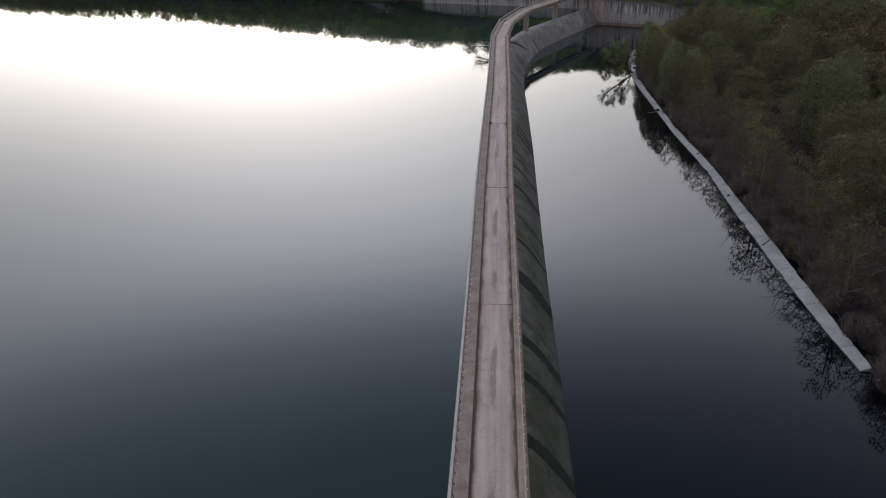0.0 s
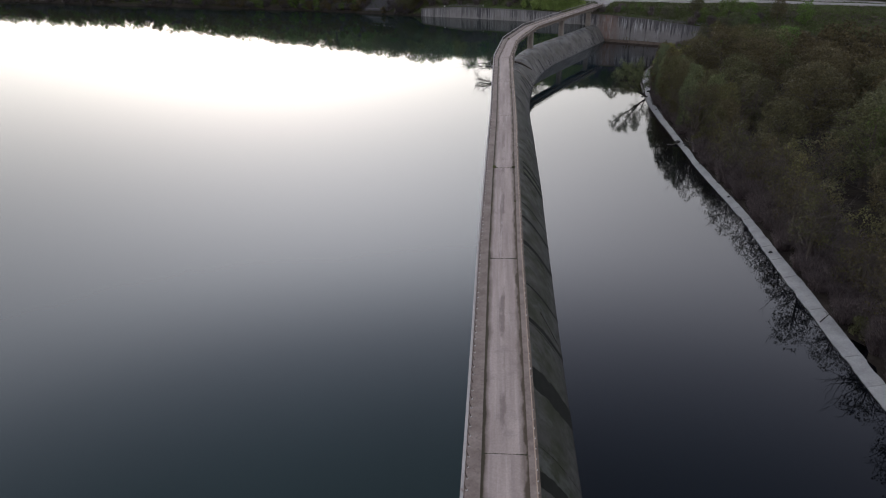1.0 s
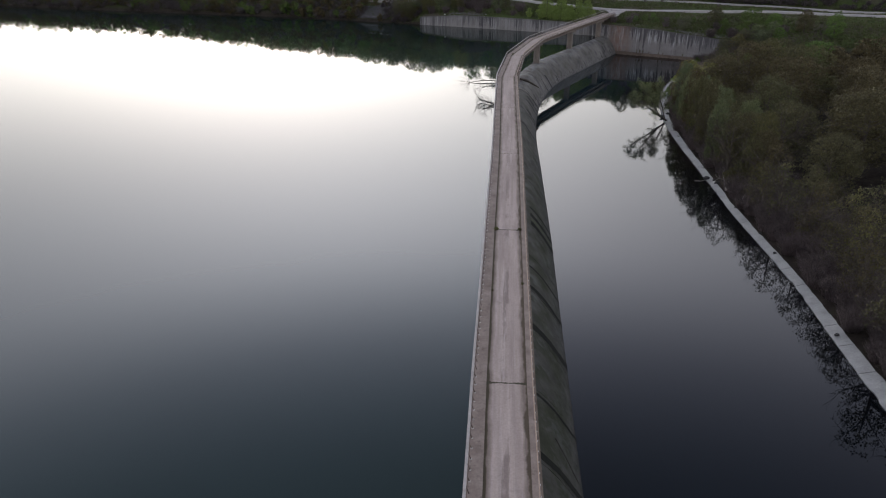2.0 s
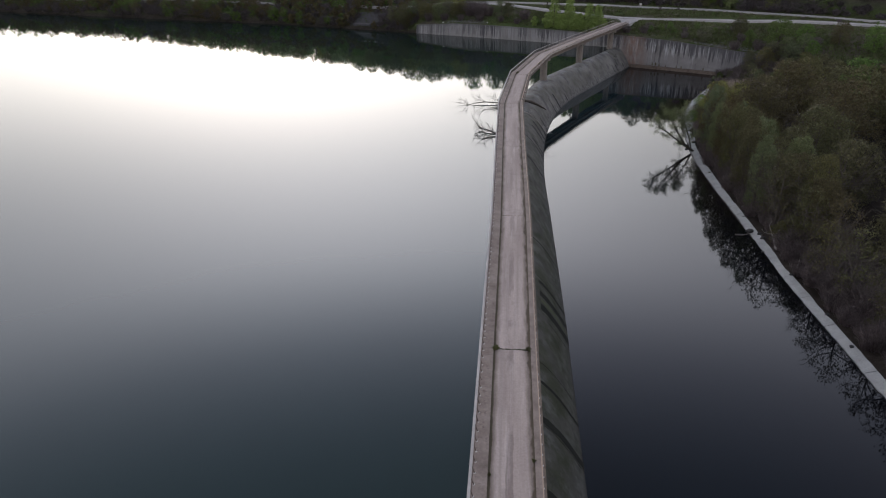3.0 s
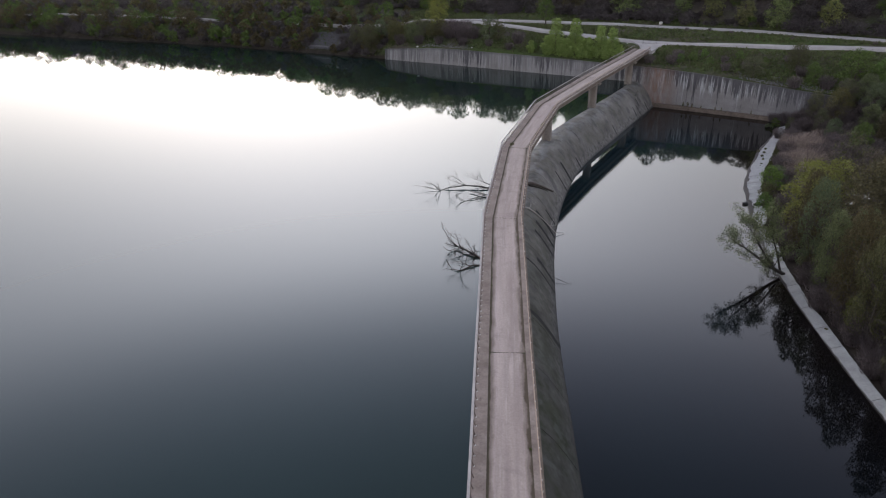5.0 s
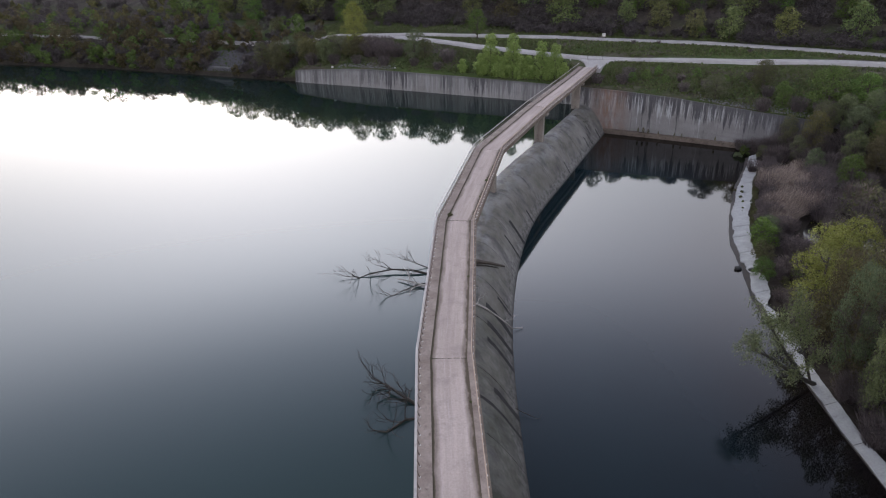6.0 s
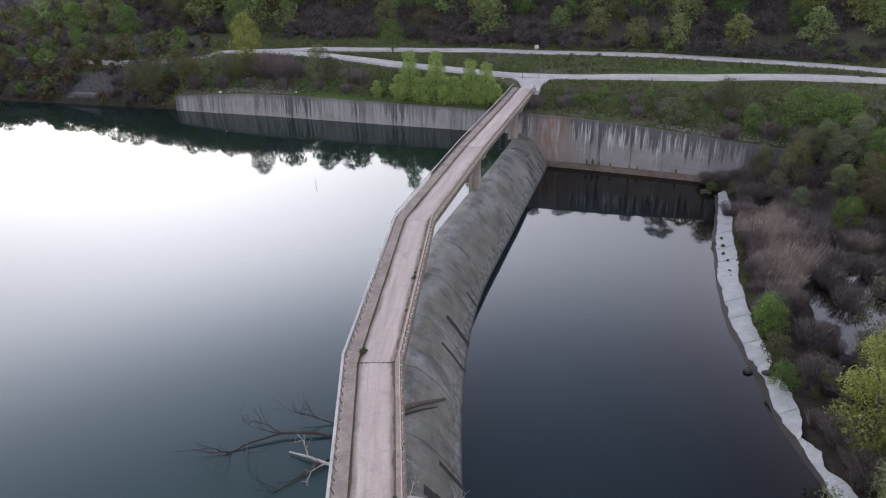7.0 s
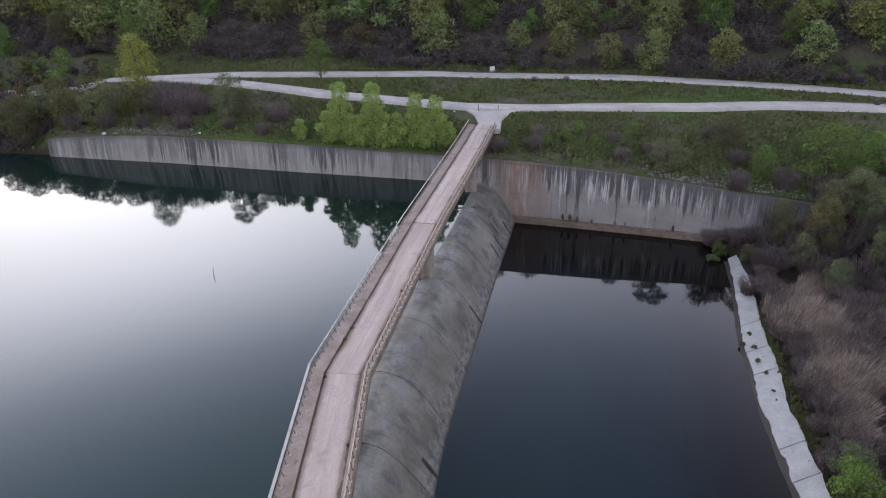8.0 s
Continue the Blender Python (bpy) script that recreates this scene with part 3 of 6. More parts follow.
CP, CT, CS = curve_points()
CN = np.stack([CT[:, 1], -CT[:, 0]], -1)      # to the pool's side


def sheet(name, outline, z, mat, label):
    bm = bmesh.new()
    f = bm.faces.new([bm.verts.new((x, y, z)) for x, y in outline])
    bmesh.ops.triangulate(bm, faces=[f])
    me = bpy.data.meshes.new(name)
    bm.to_mesh(me)
    bm.free()
    me.materials.append(mat)
    return tagged(new(name, me), label, "water", kind="structure")


crest_line = [tuple(p) for p in CP]
k0 = -CT[0] * 900 + CP[0]
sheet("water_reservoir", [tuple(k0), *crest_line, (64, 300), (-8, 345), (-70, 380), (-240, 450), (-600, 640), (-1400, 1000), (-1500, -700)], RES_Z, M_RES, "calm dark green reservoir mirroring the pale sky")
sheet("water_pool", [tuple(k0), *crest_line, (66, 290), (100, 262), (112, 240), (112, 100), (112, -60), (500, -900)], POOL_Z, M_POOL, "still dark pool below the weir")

# ---- weir ----
PROFILE = [(-0.35, -3.0), (-0.35, 5.15), (-0.2, 5.5), (0.25, 5.72), (0.9, 5.76), (1.6, 5.62), (2.3, 5.3), (3.0, 4.78), (3.7, 4.08), (4.4, 3.22), (5.1, 2.22), (5.8, 1.12), (6.5, 0.02), (7.6, -1.7), (7.6, -3.0)]
weir = thing("weir", (0, 0, 0), "long curved grey concrete weir with a rounded crest", "dam")
seg = 4
for a in range(0, len(CP) - 1, seg):
    b = min(a + seg, len(CP) - 1)
    vs, fs, uvs = [], [], []
    for i in range(a, b + 1):
        sh = 0.045 if i == a else (-0.045 if i == b else 0)
        back = float(np.interp(CP[i][1], [238, 258, 272], [-1.15, -0.6, 0.0]))      # the crest lies further upstream under the straight spans
        for o, z in PROFILE:
            o = o + back * max(0.0, 1.0 - max(o, 0.0) / 2.3)
            q = CP[i] + CN[i] * o + CT[i] * sh
            vs.append((q[0], q[1], z))
            uvs.append((CS[i] + sh, o))
    n = len(PROFILE)
    for i in range(b - a):
        for j in range(n - 1):
            fs.append((i * n + j, (i + 1) * n + j, (i + 1) * n + j + 1, i * n + j + 1))
    for k_ in (0, (b - a) * n):
        fs.append(tuple(range(len(vs), len(vs) + n))[::1 if k_ == 0 else -1])
        vs += [vs[k_ + j] for j in range(n)]
        uvs += [uvs[k_ + j] for j in range(n)]
    bay = mesh_ob("weir_bay", vs, fs, M_WEIR, weir, True, uvs)
    bay.data.polygons[len(fs) - 1].use_smooth = bay.data.polygons[len(fs) - 2].use_smooth = False



def wet_run(toe, width, o0, o1, mat, name="wet_run"):
    """A dark strip down the face, of algae or painted recess shade, where the foot of the weir is nearest to the given
    point.
    """
    ft = CP + CN * 6.0
    i = int(np.argmin((ft[:, 0] - toe[0]) ** 2 + (ft[:, 1] - toe[1]) ** 2))
    j = min(i + 1, len(CP) - 1)
    seg_ = ft[j] - ft[i]
    u = float(np.clip((np.array(toe) - ft[i]) @ seg_ / (seg_ @ seg_), -0.5, 0.5))
    p, n_, t_ = CP[i] + (CP[j] - CP[i]) * u, CN[i], CT[i]
    po, pz = [q[0] for q in PROFILE[1:-1]], [q[1] for q in PROFILE[1:-1]]
    knots = sorted({o0, o1, *(o for o in po if o0 < o < o1)})
    os_ = sorted({o for a_, b_ in zip(knots, knots[1:]) for o in np.linspace(a_, b_, 4)})
    rr = random.Random(int(toe[1] * 10))
    back = float(np.interp(p[1], [238, 258, 272], [-1.15, -0.6, 0.0]))
    vs = []
    for o in os_:
        z = float(np.interp(o, po, pz)) + 0.02
        out = o + back * max(0.0, 1.0 - max(o, 0.0) / 2.3) + 0.025
        for w in (-width / 2 * rr.uniform(0.8, 1.12), width / 2 * rr.uniform(0.8, 1.12)):
            q = p + n_ * out + t_ * w
            vs.append((q[0], q[1], z))
    fs = [(2 * k_, 2 * k_ + 1, 2 * k_ + 3, 2 * k_ + 2) for k_ in range(len(os_) - 1)]
    return mesh_ob(name, vs, fs, mat, weir)


# strips that start low on the face paint the shade of recesses
for x, y, w, o0, o1 in ((11.2, 40.4, 1.3, 1.2, 6.6), (11.8, 48.6, 1.0, 1.2, 6.6), (12.3, 54.3, 1.4, 1.2, 6.6), (12.7, 66.7, 2.6, 1.2, 6.6), (13.4, 76.5, 0.7, 1.2, 6.6), (13.6, 84.0, 0.35, 1.2, 6.6), (14.4, 95.0, 1.0, 1.2, 6.6),
                        (15.1, 103.3, 0.8, 1.2, 6.6), (15.2, 108.5, 0.4, 1.2, 6.5), (16.2, 122.6, 1.2, 3.2, 6.6), (16.4, 125.6, 1.0, 3.2, 6.6), (16.6, 128.4, 0.6, 3.2, 6.6), (17.4, 140.0, 0.3, 2.0, 6.5), (19.7, 175.6, 1.0, 1.2, 6.6),
                        (20.0, 187.8, 0.5, 1.2, 6.5), (20.6, 190.4, 0.9, 4.0, 6.6), (21.3, 198.2, 0.8, 3.6, 6.6), (21.9, 201.2, 1.0, 3.6, 6.6), (22.5, 204.6, 1.1, 3.4, 6.6), (24.4, 208.4, 0.6, 4.6, 6.6), (27.5, 224.3, 0.5, 4.1, 6.6),
                        (29.4, 228.9, 0.9, 4.1, 6.6), (32.4, 236.5, 0.5, 5.2, 6.6), (51.5, 272.3, 0.4, 4.8, 6.2), (52.6, 274.7, 0.4, 4.8, 6.2), (51.4, 277.5, 0.4, 4.0, 5.2), (56.1, 279.8, 0.5, 5.2, 6.4), (45.0, 257.4, 0.3, 5.0, 6.4)):
    wet_run((x, y), w * (1.25 if y < 150 else 1.0), o0, o1, M_ALGAE if y < 150 else M_DARKRUN)
wet_run((16.4, 124.1), 0.5, 3.3, 6.5, M_MOSSGREEN, "moss_run")

# ---- bridge ----
bridge = thing("bridge", (0, 0, 0), "long narrow concrete bridge bending over the weir on piers", "bridge")


def miter(i):
    """Across-direction at a joint and its stretch."""
    t = []
    if i > 0:
        t.append((JOINTS[i] - JOINTS[i - 1]).normalized())
    if i < len(JOINTS) - 1:
        t.append((JOINTS[i + 1] - JOINTS[i]).normalized())
    m = sum(t, Vector((0, 0))).normalized()
    return Vector((m.y, -m.x)) / max(m.dot(t[0]), 0.5)


def strip(name, i, o0, o1, z0, z1, mat, parent, gap=0.012, label=""):
    """A bar of the span from joint i to the next, between two offsets and two heights."""
    a, b = JOINTS[i], JOINTS[i + 1]
    t = (b - a).normalized()
    vs = []
    for base, mt, sg in ((a, miter(i), gap), (b, miter(i + 1), -gap)):
        for o, z in ((o0, z0), (o1, z0), (o1, z1), (o0, z1)):
            q = base + mt * o + t * sg
            vs.append((q.x, q.y, z))
    fs = [(0, 1, 2, 3), (7, 6, 5, 4), (0, 4, 5, 1), (1, 5, 6, 2), (2, 6, 7, 3), (3, 7, 4, 0)]
    s0 = float(i) * 27.0 + 13.0 * (i % 3)
    uvs = [(s0, o) for o in (o0, o1, o1, o0)] + [(s0 + (b - a).length, o) for o in (o0, o1, o1, o0)]
    return tagged(mesh_ob(name, vs, fs, mat, parent, uv=uvs), label)


LEFT, RIGHT = -2.52, 1.95
for i in range(len(JOINTS) - 1):
    strip("deck_slab", i, -1.45, 1.45, DECK_Z - 0.35, DECK_Z, M_DECK, bridge)
    strip("walkway", i, -2.40, -1.45, DECK_Z - 0.35, DECK_Z + 0.09, M_WALK, bridge)
    strip("walkway", i, 1.45, RIGHT - 0.02, DECK_Z - 0.35, DECK_Z + 0.09, M_WALK, bridge)
    strip("edge_beam", i, LEFT, -2.40, DECK_Z - 0.45, DECK_Z + 0.11, M_PIER, bridge)
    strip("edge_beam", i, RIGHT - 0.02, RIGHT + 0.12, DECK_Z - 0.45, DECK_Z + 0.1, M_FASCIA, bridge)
    strip("girder", i, -1.5, -0.9, DECK_Z - 1.15, DECK_Z - 0.35, M_PIER, bridge)
    strip("girder", i, 0.7, 1.3, DECK_Z - 1.15, DECK_Z - 0.35, M_PIER, bridge)
for i in range(1, len(JOINTS) - 1):
    j = JOINTS[i]
    t = (JOINTS[i + 1] - JOINTS[i - 1]).normalized()
    ang = math.atan2(t.y, t.x)
    bm = bmesh.new()
    rt = Vector((t.y, -t.x))
    for o in (-0.55, 0.55):
        box_bm(bm, (j.x + rt.x * o, j.y + rt.y * o, 7.1), (1.0, 0.55, 8.0), ang)
    box_bm(bm, (j.x, j.y, 7.1), (0.55, 1.0, 8.0), ang)
    bmesh.ops.bevel(bm, geom=[e for e in bm.edges], offset=0.03, segments=1, affect="EDGES")
    pier = part("pier", bm, M_PIER, bridge)
    bm = bmesh.new()
    box_bm(bm, (j.x, j.y, DECK_Z - 1.35), (1.2, 3.2, 0.4), ang)
    bmesh.ops.bevel(bm, geom=bm.edges[:], offset=0.04, segments=1, affect="EDGES")
    part("pier_cap", bm, M_PIER, pier)

# earth and moss packed into the joints of the carriageway
jr = np.random.default_rng(17)
for i in range(5, len(JOINTS) - 1):
    t, mt = (JOINTS[i + 1] - JOINTS[i - 1]).normalized(), miter(i)
    wide = {7: 1.0, 8: 1.1, 12: 0.8, 14: 0.9, 13: 0.2}.get(i, 0.45)
    vs, fs = [], []
    for o in np.linspace(-1.44, 1.44, 25):
        q = JOINTS[i] + mt * float(o)
        rim = (0.06 + 0.12 * abs(float(o) / 1.45) ** 4) * wide
        for sg in (-1, 1):
            p = q + t * (sg * rim * jr.uniform(0.5, 1.7))
            vs.append((p.x, p.y, DECK_Z + 0.006))
    fs = [(2 * k_, 2 * k_ + 1, 2 * k_ + 3, 2 * k_ + 2) for k_ in range(24)]
    mesh_ob("joint_filling", vs, fs, M_MOSS, bridge)

# ---- railings ----


def block(name, c, size, mat, bevel=0.0):
    bm = bmesh.new()
    box_bm(bm, c, size)
    if bevel:
        bmesh.ops.bevel(bm, geom=bm.edges[:], offset=bevel, segments=1, affect="EDGES")
    me = bpy.data.meshes.new(name)
    bm.to_mesh(me)
    bm.free()
    me.materials.append(mat)
    return me


post_me = block("post", (0, 0, 0.375), (0.05, 0.05, 0.75), M_RUST)
plate_me = block("base_plate", (0, 0, 0.03), (0.11, 0.11, 0.06), M_CAP, 0.012)


def railing(foot, top, rail_w, rail_mat, label):
    """Posts that lean from their foot's offset to the rail's, white base plates, a top rail and a thin middle rail."""
    r = thing("railing", (0, 0, 0), label, "railing", "railings of the bridge")
    rr = random.Random(int(foot * 100))
    z0 = DECK_Z + 0.09
    lean = math.atan2(top - foot, 0.75)
    for i in range(5, len(JOINTS) - 1):
        a, b = JOINTS[i] + miter(i) * foot, JOINTS[i + 1] + miter(i + 1) * foot
        n = max(2, round((b - a).length / 0.92))
        t = (b - a).normalized()
        ang = math.atan2(t.y, t.x)
        for j in range(n):
            q = a + (b - a) * ((j + 0.5) / n)
            p = new("post", post_me)
            p.parent = r
            p.matrix_local = Matrix.Translation((q.x, q.y, z0)) @ Matrix.Rotation(ang, 4, "Z") @ Matrix.Rotation(lean + rr.gauss(0, 0.02), 4, "X") @ Matrix.Diagonal((1, 1, rr.uniform(0.94, 1.0), 1))
            if rr.random() < 0.88:
                c = new("base_plate", plate_me)
                c.parent = p
        half_w = rail_w[0 if i < 13 else 1] / 2
        strip("top_rail", i, top - half_w, top + half_w, z0 + 0.70, z0 + 0.78, rail_mat, r, 0.01)
        mid = (foot + top) / 2
        strip("middle_rail", i, mid - 0.02, mid + 0.02, z0 + 0.38, z0 + 0.42, M_RUST, r, 0.01)
    return r


railing(-2.22, -2.46, (0.18, 0.09), M_RAILPALE, "railing with leaning rusty posts and a broad pale top rail")
railing(1.9, 1.8, (0.06, 0.05), M_TAN, "railing with rusty posts and a thin tan top rail")

# ---- long wall ----
wall = thing("wall_bank", (0, 0, 0), "long grey concrete retaining wall with vertical streaks", "wall", kind="structure")
wx = [-11.3 + i * (111.0 / 16) for i in range(17)]
for x0, x1 in zip(wx, wx[1:]):
    vs, fs, uvs = [], [], []
    for x in (x0 + 0.008, x1 - 0.008):
        y = float(lerp_line(SHORE, x))
        top = float(wall_top(x))
        for d, z in ((-0.9, -2.5), (-0.0, top), (0.62, top), (0.62, -2.5)):
            vs.append((x + BANK.x * d, y + BANK.y * d, z))
            uvs.append((x * 1.17, top - z))
    fs = [(0, 1, 2, 3), (7, 6, 5, 4), (0, 4, 5, 1), (1, 5, 6, 2), (2, 6, 7, 3), (3, 7, 4, 0)]
    mesh_ob("wall_panel", vs, fs, M_WALL, wall, uv=uvs)

footing = tagged(mesh_ob("wall_footing", [(x + BANK.x * d, float(lerp_line(SHORE, x)) + BANK.y * d, z) for x in (58.0, 68.0, 76.0, 85.0) for d, z in ((-1.25, -2.0), (-1.2, 0.85), (-0.5, 1.0), (-0.5, -2.0))],
                         [(i * 4 + j, (i + 1) * 4 + j, (i + 1) * 4 + j + 1, i * 4 + j + 1) for i in range(3) for j in range(3)] + [(0, 1, 2, 3), (15, 14, 13, 12)], M_FASCIA), "low concrete footing along the wall at the pool", "wall", kind="structure")
# ---- roads ----


def ribbon(name, line, width, mat, lift, label):
    p = np.array(line, dtype=float)
    s = np.concatenate([[0], np.cumsum(np.linalg.norm(np.diff(p, axis=0), axis=1))])
    q = np.arange(0, s[-1], 2.5)
    c = np.stack([np.interp(q, s, p[:, 0]), np.interp(q, s, p[:, 1])], -1)
    kern = np.ones(9) / 9
    pad = np.concatenate([np.repeat(c[:1], 4, 0), c, np.repeat(c[-1:], 4, 0)])
    c = np.stack([np.convolve(pad[:, 0], kern, "valid"), np.convolve(pad[:, 1], kern, "valid")], -1)
    t = np.gradient(c, axis=0)
    t /= np.linalg.norm(t, axis=1)[:, None]
    nn = np.stack([t[:, 1], -t[:, 0]], -1)
    vs, fs = [], []
    offs = (-0.5, -0.25, 0, 0.25, 0.5)
    for i in range(len(c)):
        zs = [ground_at(*(c[i] + nn[i] * o * width)) for o in offs]
        zc = sum(zs) / len(zs)
        for o in (-0.56, *offs, 0.56):
            w = width * float(np.interp(c[i][0], [-60, -5], [0.5, 1.0])) * (1 + 0.06 * math.sin(i * 0.9) * (abs(o) > 0.3))
            pt = c[i] + nn[i] * o * w
            vs.append((pt[0], pt[1], zc + lift if abs(o) <= 0.5 else zc - 0.8))
    m = 7
    for i in range(len(c) - 1):
        for j in range(m - 1):
            fs.append((i * m + j, i * m + j + 1, (i + 1) * m + j + 1, (i + 1) * m + j))
    return tagged(mesh_ob(name, vs, fs, mat, None, True), label, "road", kind="structure")


ribbon("road_upper", ROAD_A, 3.8, M_ROAD, 0.22, "pale gravel road along the foot of the hill")
ribbon("road_lower", ROAD_B, 3.9, M_ROAD, 0.26, "pale gravel track along the top of the bank")
# the track opens like a fan from the end of the bridge to the road
fan = [(57.9, 293.4), (60.0, 298.2), (60.4, 301.6), (59.4, 305.6), (56.6, 309.6), (62.0, 306.6), (68.0, 304.0), (75.0, 301.2), (70.6, 299.9), (66.4, 299.7), (63.8, 297.4), (61.2, 291.6)]
bm = bmesh.new()
rim_v = [bm.verts.new((x, y, max(ground_at(x, y) + 0.30, 12.36 if y < 296 else 0.0))) for x, y in fan]
foot_v = [bm.verts.new((v.co.x, v.co.y, v.co.z - 0.8)) for v in rim_v]
bm.faces.new(rim_v)
for a in range(len(fan)):
    b = (a + 1) % len(fan)
    bm.faces.new((rim_v[a], foot_v[a], foot_v[b], rim_v[b]))
bmesh.ops.triangulate(bm, faces=bm.faces[:])
bmesh.ops.recalc_face_normals(bm, faces=bm.faces[:])
me = bpy.data.meshes.new("road_approach")
bm.to_mesh(me)
bm.free()
me.materials.append(M_ROAD)
tagged(new("road_approach", me), "pale gravel fan where the bridge meets the track", "road", kind="structure")

# ---- apron along the pool ----
apron = thing("apron", (0, 0, 0), "pale concrete apron along the edge of the pool", "pavement", kind="structure")
ap = np.array(APRON)
aq = np.arange(55.0, 262.0, 0.5)
ai, aw = np.interp(aq, ap[:, 1], ap[:, 0]), np.interp(aq, ap[:, 1], ap[:, 2])
rng = np.random.default_rng(5)
na = len(aq)
rag = 0.35 + 0.65 * smooth01((aq - 180) / 30)      # the far stretch is more broken than the near one


def soft_(s, w):
    return np.convolve(rng.normal(0, s, na + w - 1), np.ones(w) / w ** 0.5, "valid") * rag


edge = ai + soft_(0.10, 9) + soft_(0.05, 1) + rag * np.repeat((rng.random(na // 3 + 1) < 0.16) * rng.uniform(0.1, 0.4, na // 3 + 1), 3)[:na]
back_edge = soft_(0.12, 11) + soft_(0.05, 1) - rag * np.repeat((rng.random(na // 4 + 1) < 0.14) * rng.uniform(0.1, 0.45, na // 4 + 1), 4)[:na]
for yb in (215.4, 206.6, 202.8):      # the slab is broken to a point in three places
    nip = np.exp(-((aq - yb) / 1.3) ** 2)
    edge, back_edge = edge + 0.15 * aw * nip, back_edge - 0.55 * aw * nip
cuts = [0]
while cuts[-1] < na - 1:
    cuts.append(min(cuts[-1] + int(rng.integers(7, 20)), na - 1))
for a, b in zip(cuts, cuts[1:]):
    vs, fs = [], []
    for i in range(a, b + 1):
        y = aq[i] + (0.04 if i == a else (-0.04 if i == b else 0))
        for o, z in ((edge[i], -0.3), (edge[i] + 0.02, 0.12), (ai[i] + aw[i] + back_edge[i], 0.42), (ai[i] + aw[i] + back_edge[i], -0.3)):
            vs.append((o, y, z))
    for i in range(b - a):
        for j in range(3):
            fs.append((i * 4 + j, (i + 1) * 4 + j, (i + 1) * 4 + j + 1, i * 4 + j + 1))
    fs += [(0, 1, 2, 3), tuple((b - a) * 4 + j for j in (3, 2, 1, 0))]
    mesh_ob("apron_slab", vs, fs, M_APRON, apron)

# ---- trees ----


def crown_quads(rng, lobes, radius, height, base, leaf, count, lean=(0, 0), shape="round", wisp=0.14):
    """Leaf faces over the billows of a crown, thinner at the rims: an array (count, 3, 3)."""
    c, r = [], []
    for k_ in range(lobes):
        u = (k_ + rng.uniform(0.1, 0.9)) / lobes
        th = k_ * 2.399 + rng.uniform(-0.5, 0.5)
        if shape == "tall":
            wide = (1.0 - 0.5 * u ** 2.2) * min(1.0, 0.72 + 1.6 * u)
            out, size = radius * wide * rng.uniform(0.15, 0.62), radius * (0.56 - 0.18 * u) * rng.uniform(0.8, 1.1)
        else:
            wide = math.sqrt(max(1 - (1.75 * (u - 0.38)) ** 2, 0.05))
            out, size = radius * 0.68 * wide * rng.uniform(0.7, 1.08), radius * rng.uniform(0.27, 0.46)
        zz = min(base + height * u, base + height - size * 0.55)
        c.append((out * math.cos(th) + lean[0] * u, out * math.sin(th) + lean[1] * u, max(zz, base + size * 0.35)))
        r.append(size)
    c, r = np.array(c), np.array(r)
    n = count * 2
    pick_ = rng.choice(lobes, n, p=r ** 2 / (r ** 2).sum())
    v = rng.normal(0, 1, (n, 3)) + np.array([0, 0, 0.38])
    v /= np.linalg.norm(v, axis=1)[:, None]
    ripple = 1 + 0.16 * np.sin(v[:, 0] * 7 + pick_) * np.sin(v[:, 1] * 6 + 2 * pick_) + 0.12 * np.sin(v[:, 2] * 9 + pick_ * 3)
    far = rng.uniform(0.62, 1.0, n) ** 0.6 * ripple
    far = np.where(rng.random(n) < wisp, far * rng.uniform(1.05, 1.4, n), far)
    p = c[pick_] + v * (r[pick_] * far)[:, None] * np.array([1, 1, 0.86])
    # what lies deep inside another billow is not needed
    deep = np.zeros(n, bool)
    for k_ in range(lobes):
        deep |= (np.linalg.norm((p - c[k_]) / np.array([1, 1, 0.86]), axis=1) < r[k_] * 0.66) & (pick_ != k_)
    keep = np.flatnonzero(~deep)[:count]
    p, v = p[keep], v[keep]
    n = len(p)
    nn = v + rng.normal(0, 0.55, (n, 3))
    nn /= np.linalg.norm(nn, axis=1)[:, None]
    a = np.cross(nn, rng.normal(0, 1, (n, 3)))
    a /= np.linalg.norm(a, axis=1)[:, None]
    bb = np.cross(nn, a)
    sz = leaf * rng.uniform(0.55, 1.4, (n, 1))
    a, bb = a * sz, bb * sz * 0.6
    return np.stack([p - a * 1.15, p + a * 0.6 - bb * 1.3, p + a * 0.6 + bb * 1.3], 1)


def tube(bm, pts, radii, sides=6):
    rings = []
    for i, (p, r) in enumerate(zip(pts, radii)):
        d = (Vector(pts[min(i + 1, len(pts) - 1)]) - Vector(pts[max(i - 1, 0)])).normalized()
        x = d.cross(Vector((0.31, 0.2, 0.93)) if abs(d.z) < 0.9 else Vector((1, 0.1, 0))).normalized()
        y = d.cross(x)
        rings.append([bm.verts.new(Vector(p) + (x * math.cos(2 * math.pi * s / sides) + y * math.sin(2 * math.pi * s / sides)) * r) for s in range(sides)])
    for a, b in zip(rings, rings[1:]):
        for s in range(sides):
            bm.faces.new((a[s], a[(s + 1) % sides], b[(s + 1) % sides], b[s]))
    bm.faces.new(rings[0][::-1])
    bm.faces.new(rings[-1])


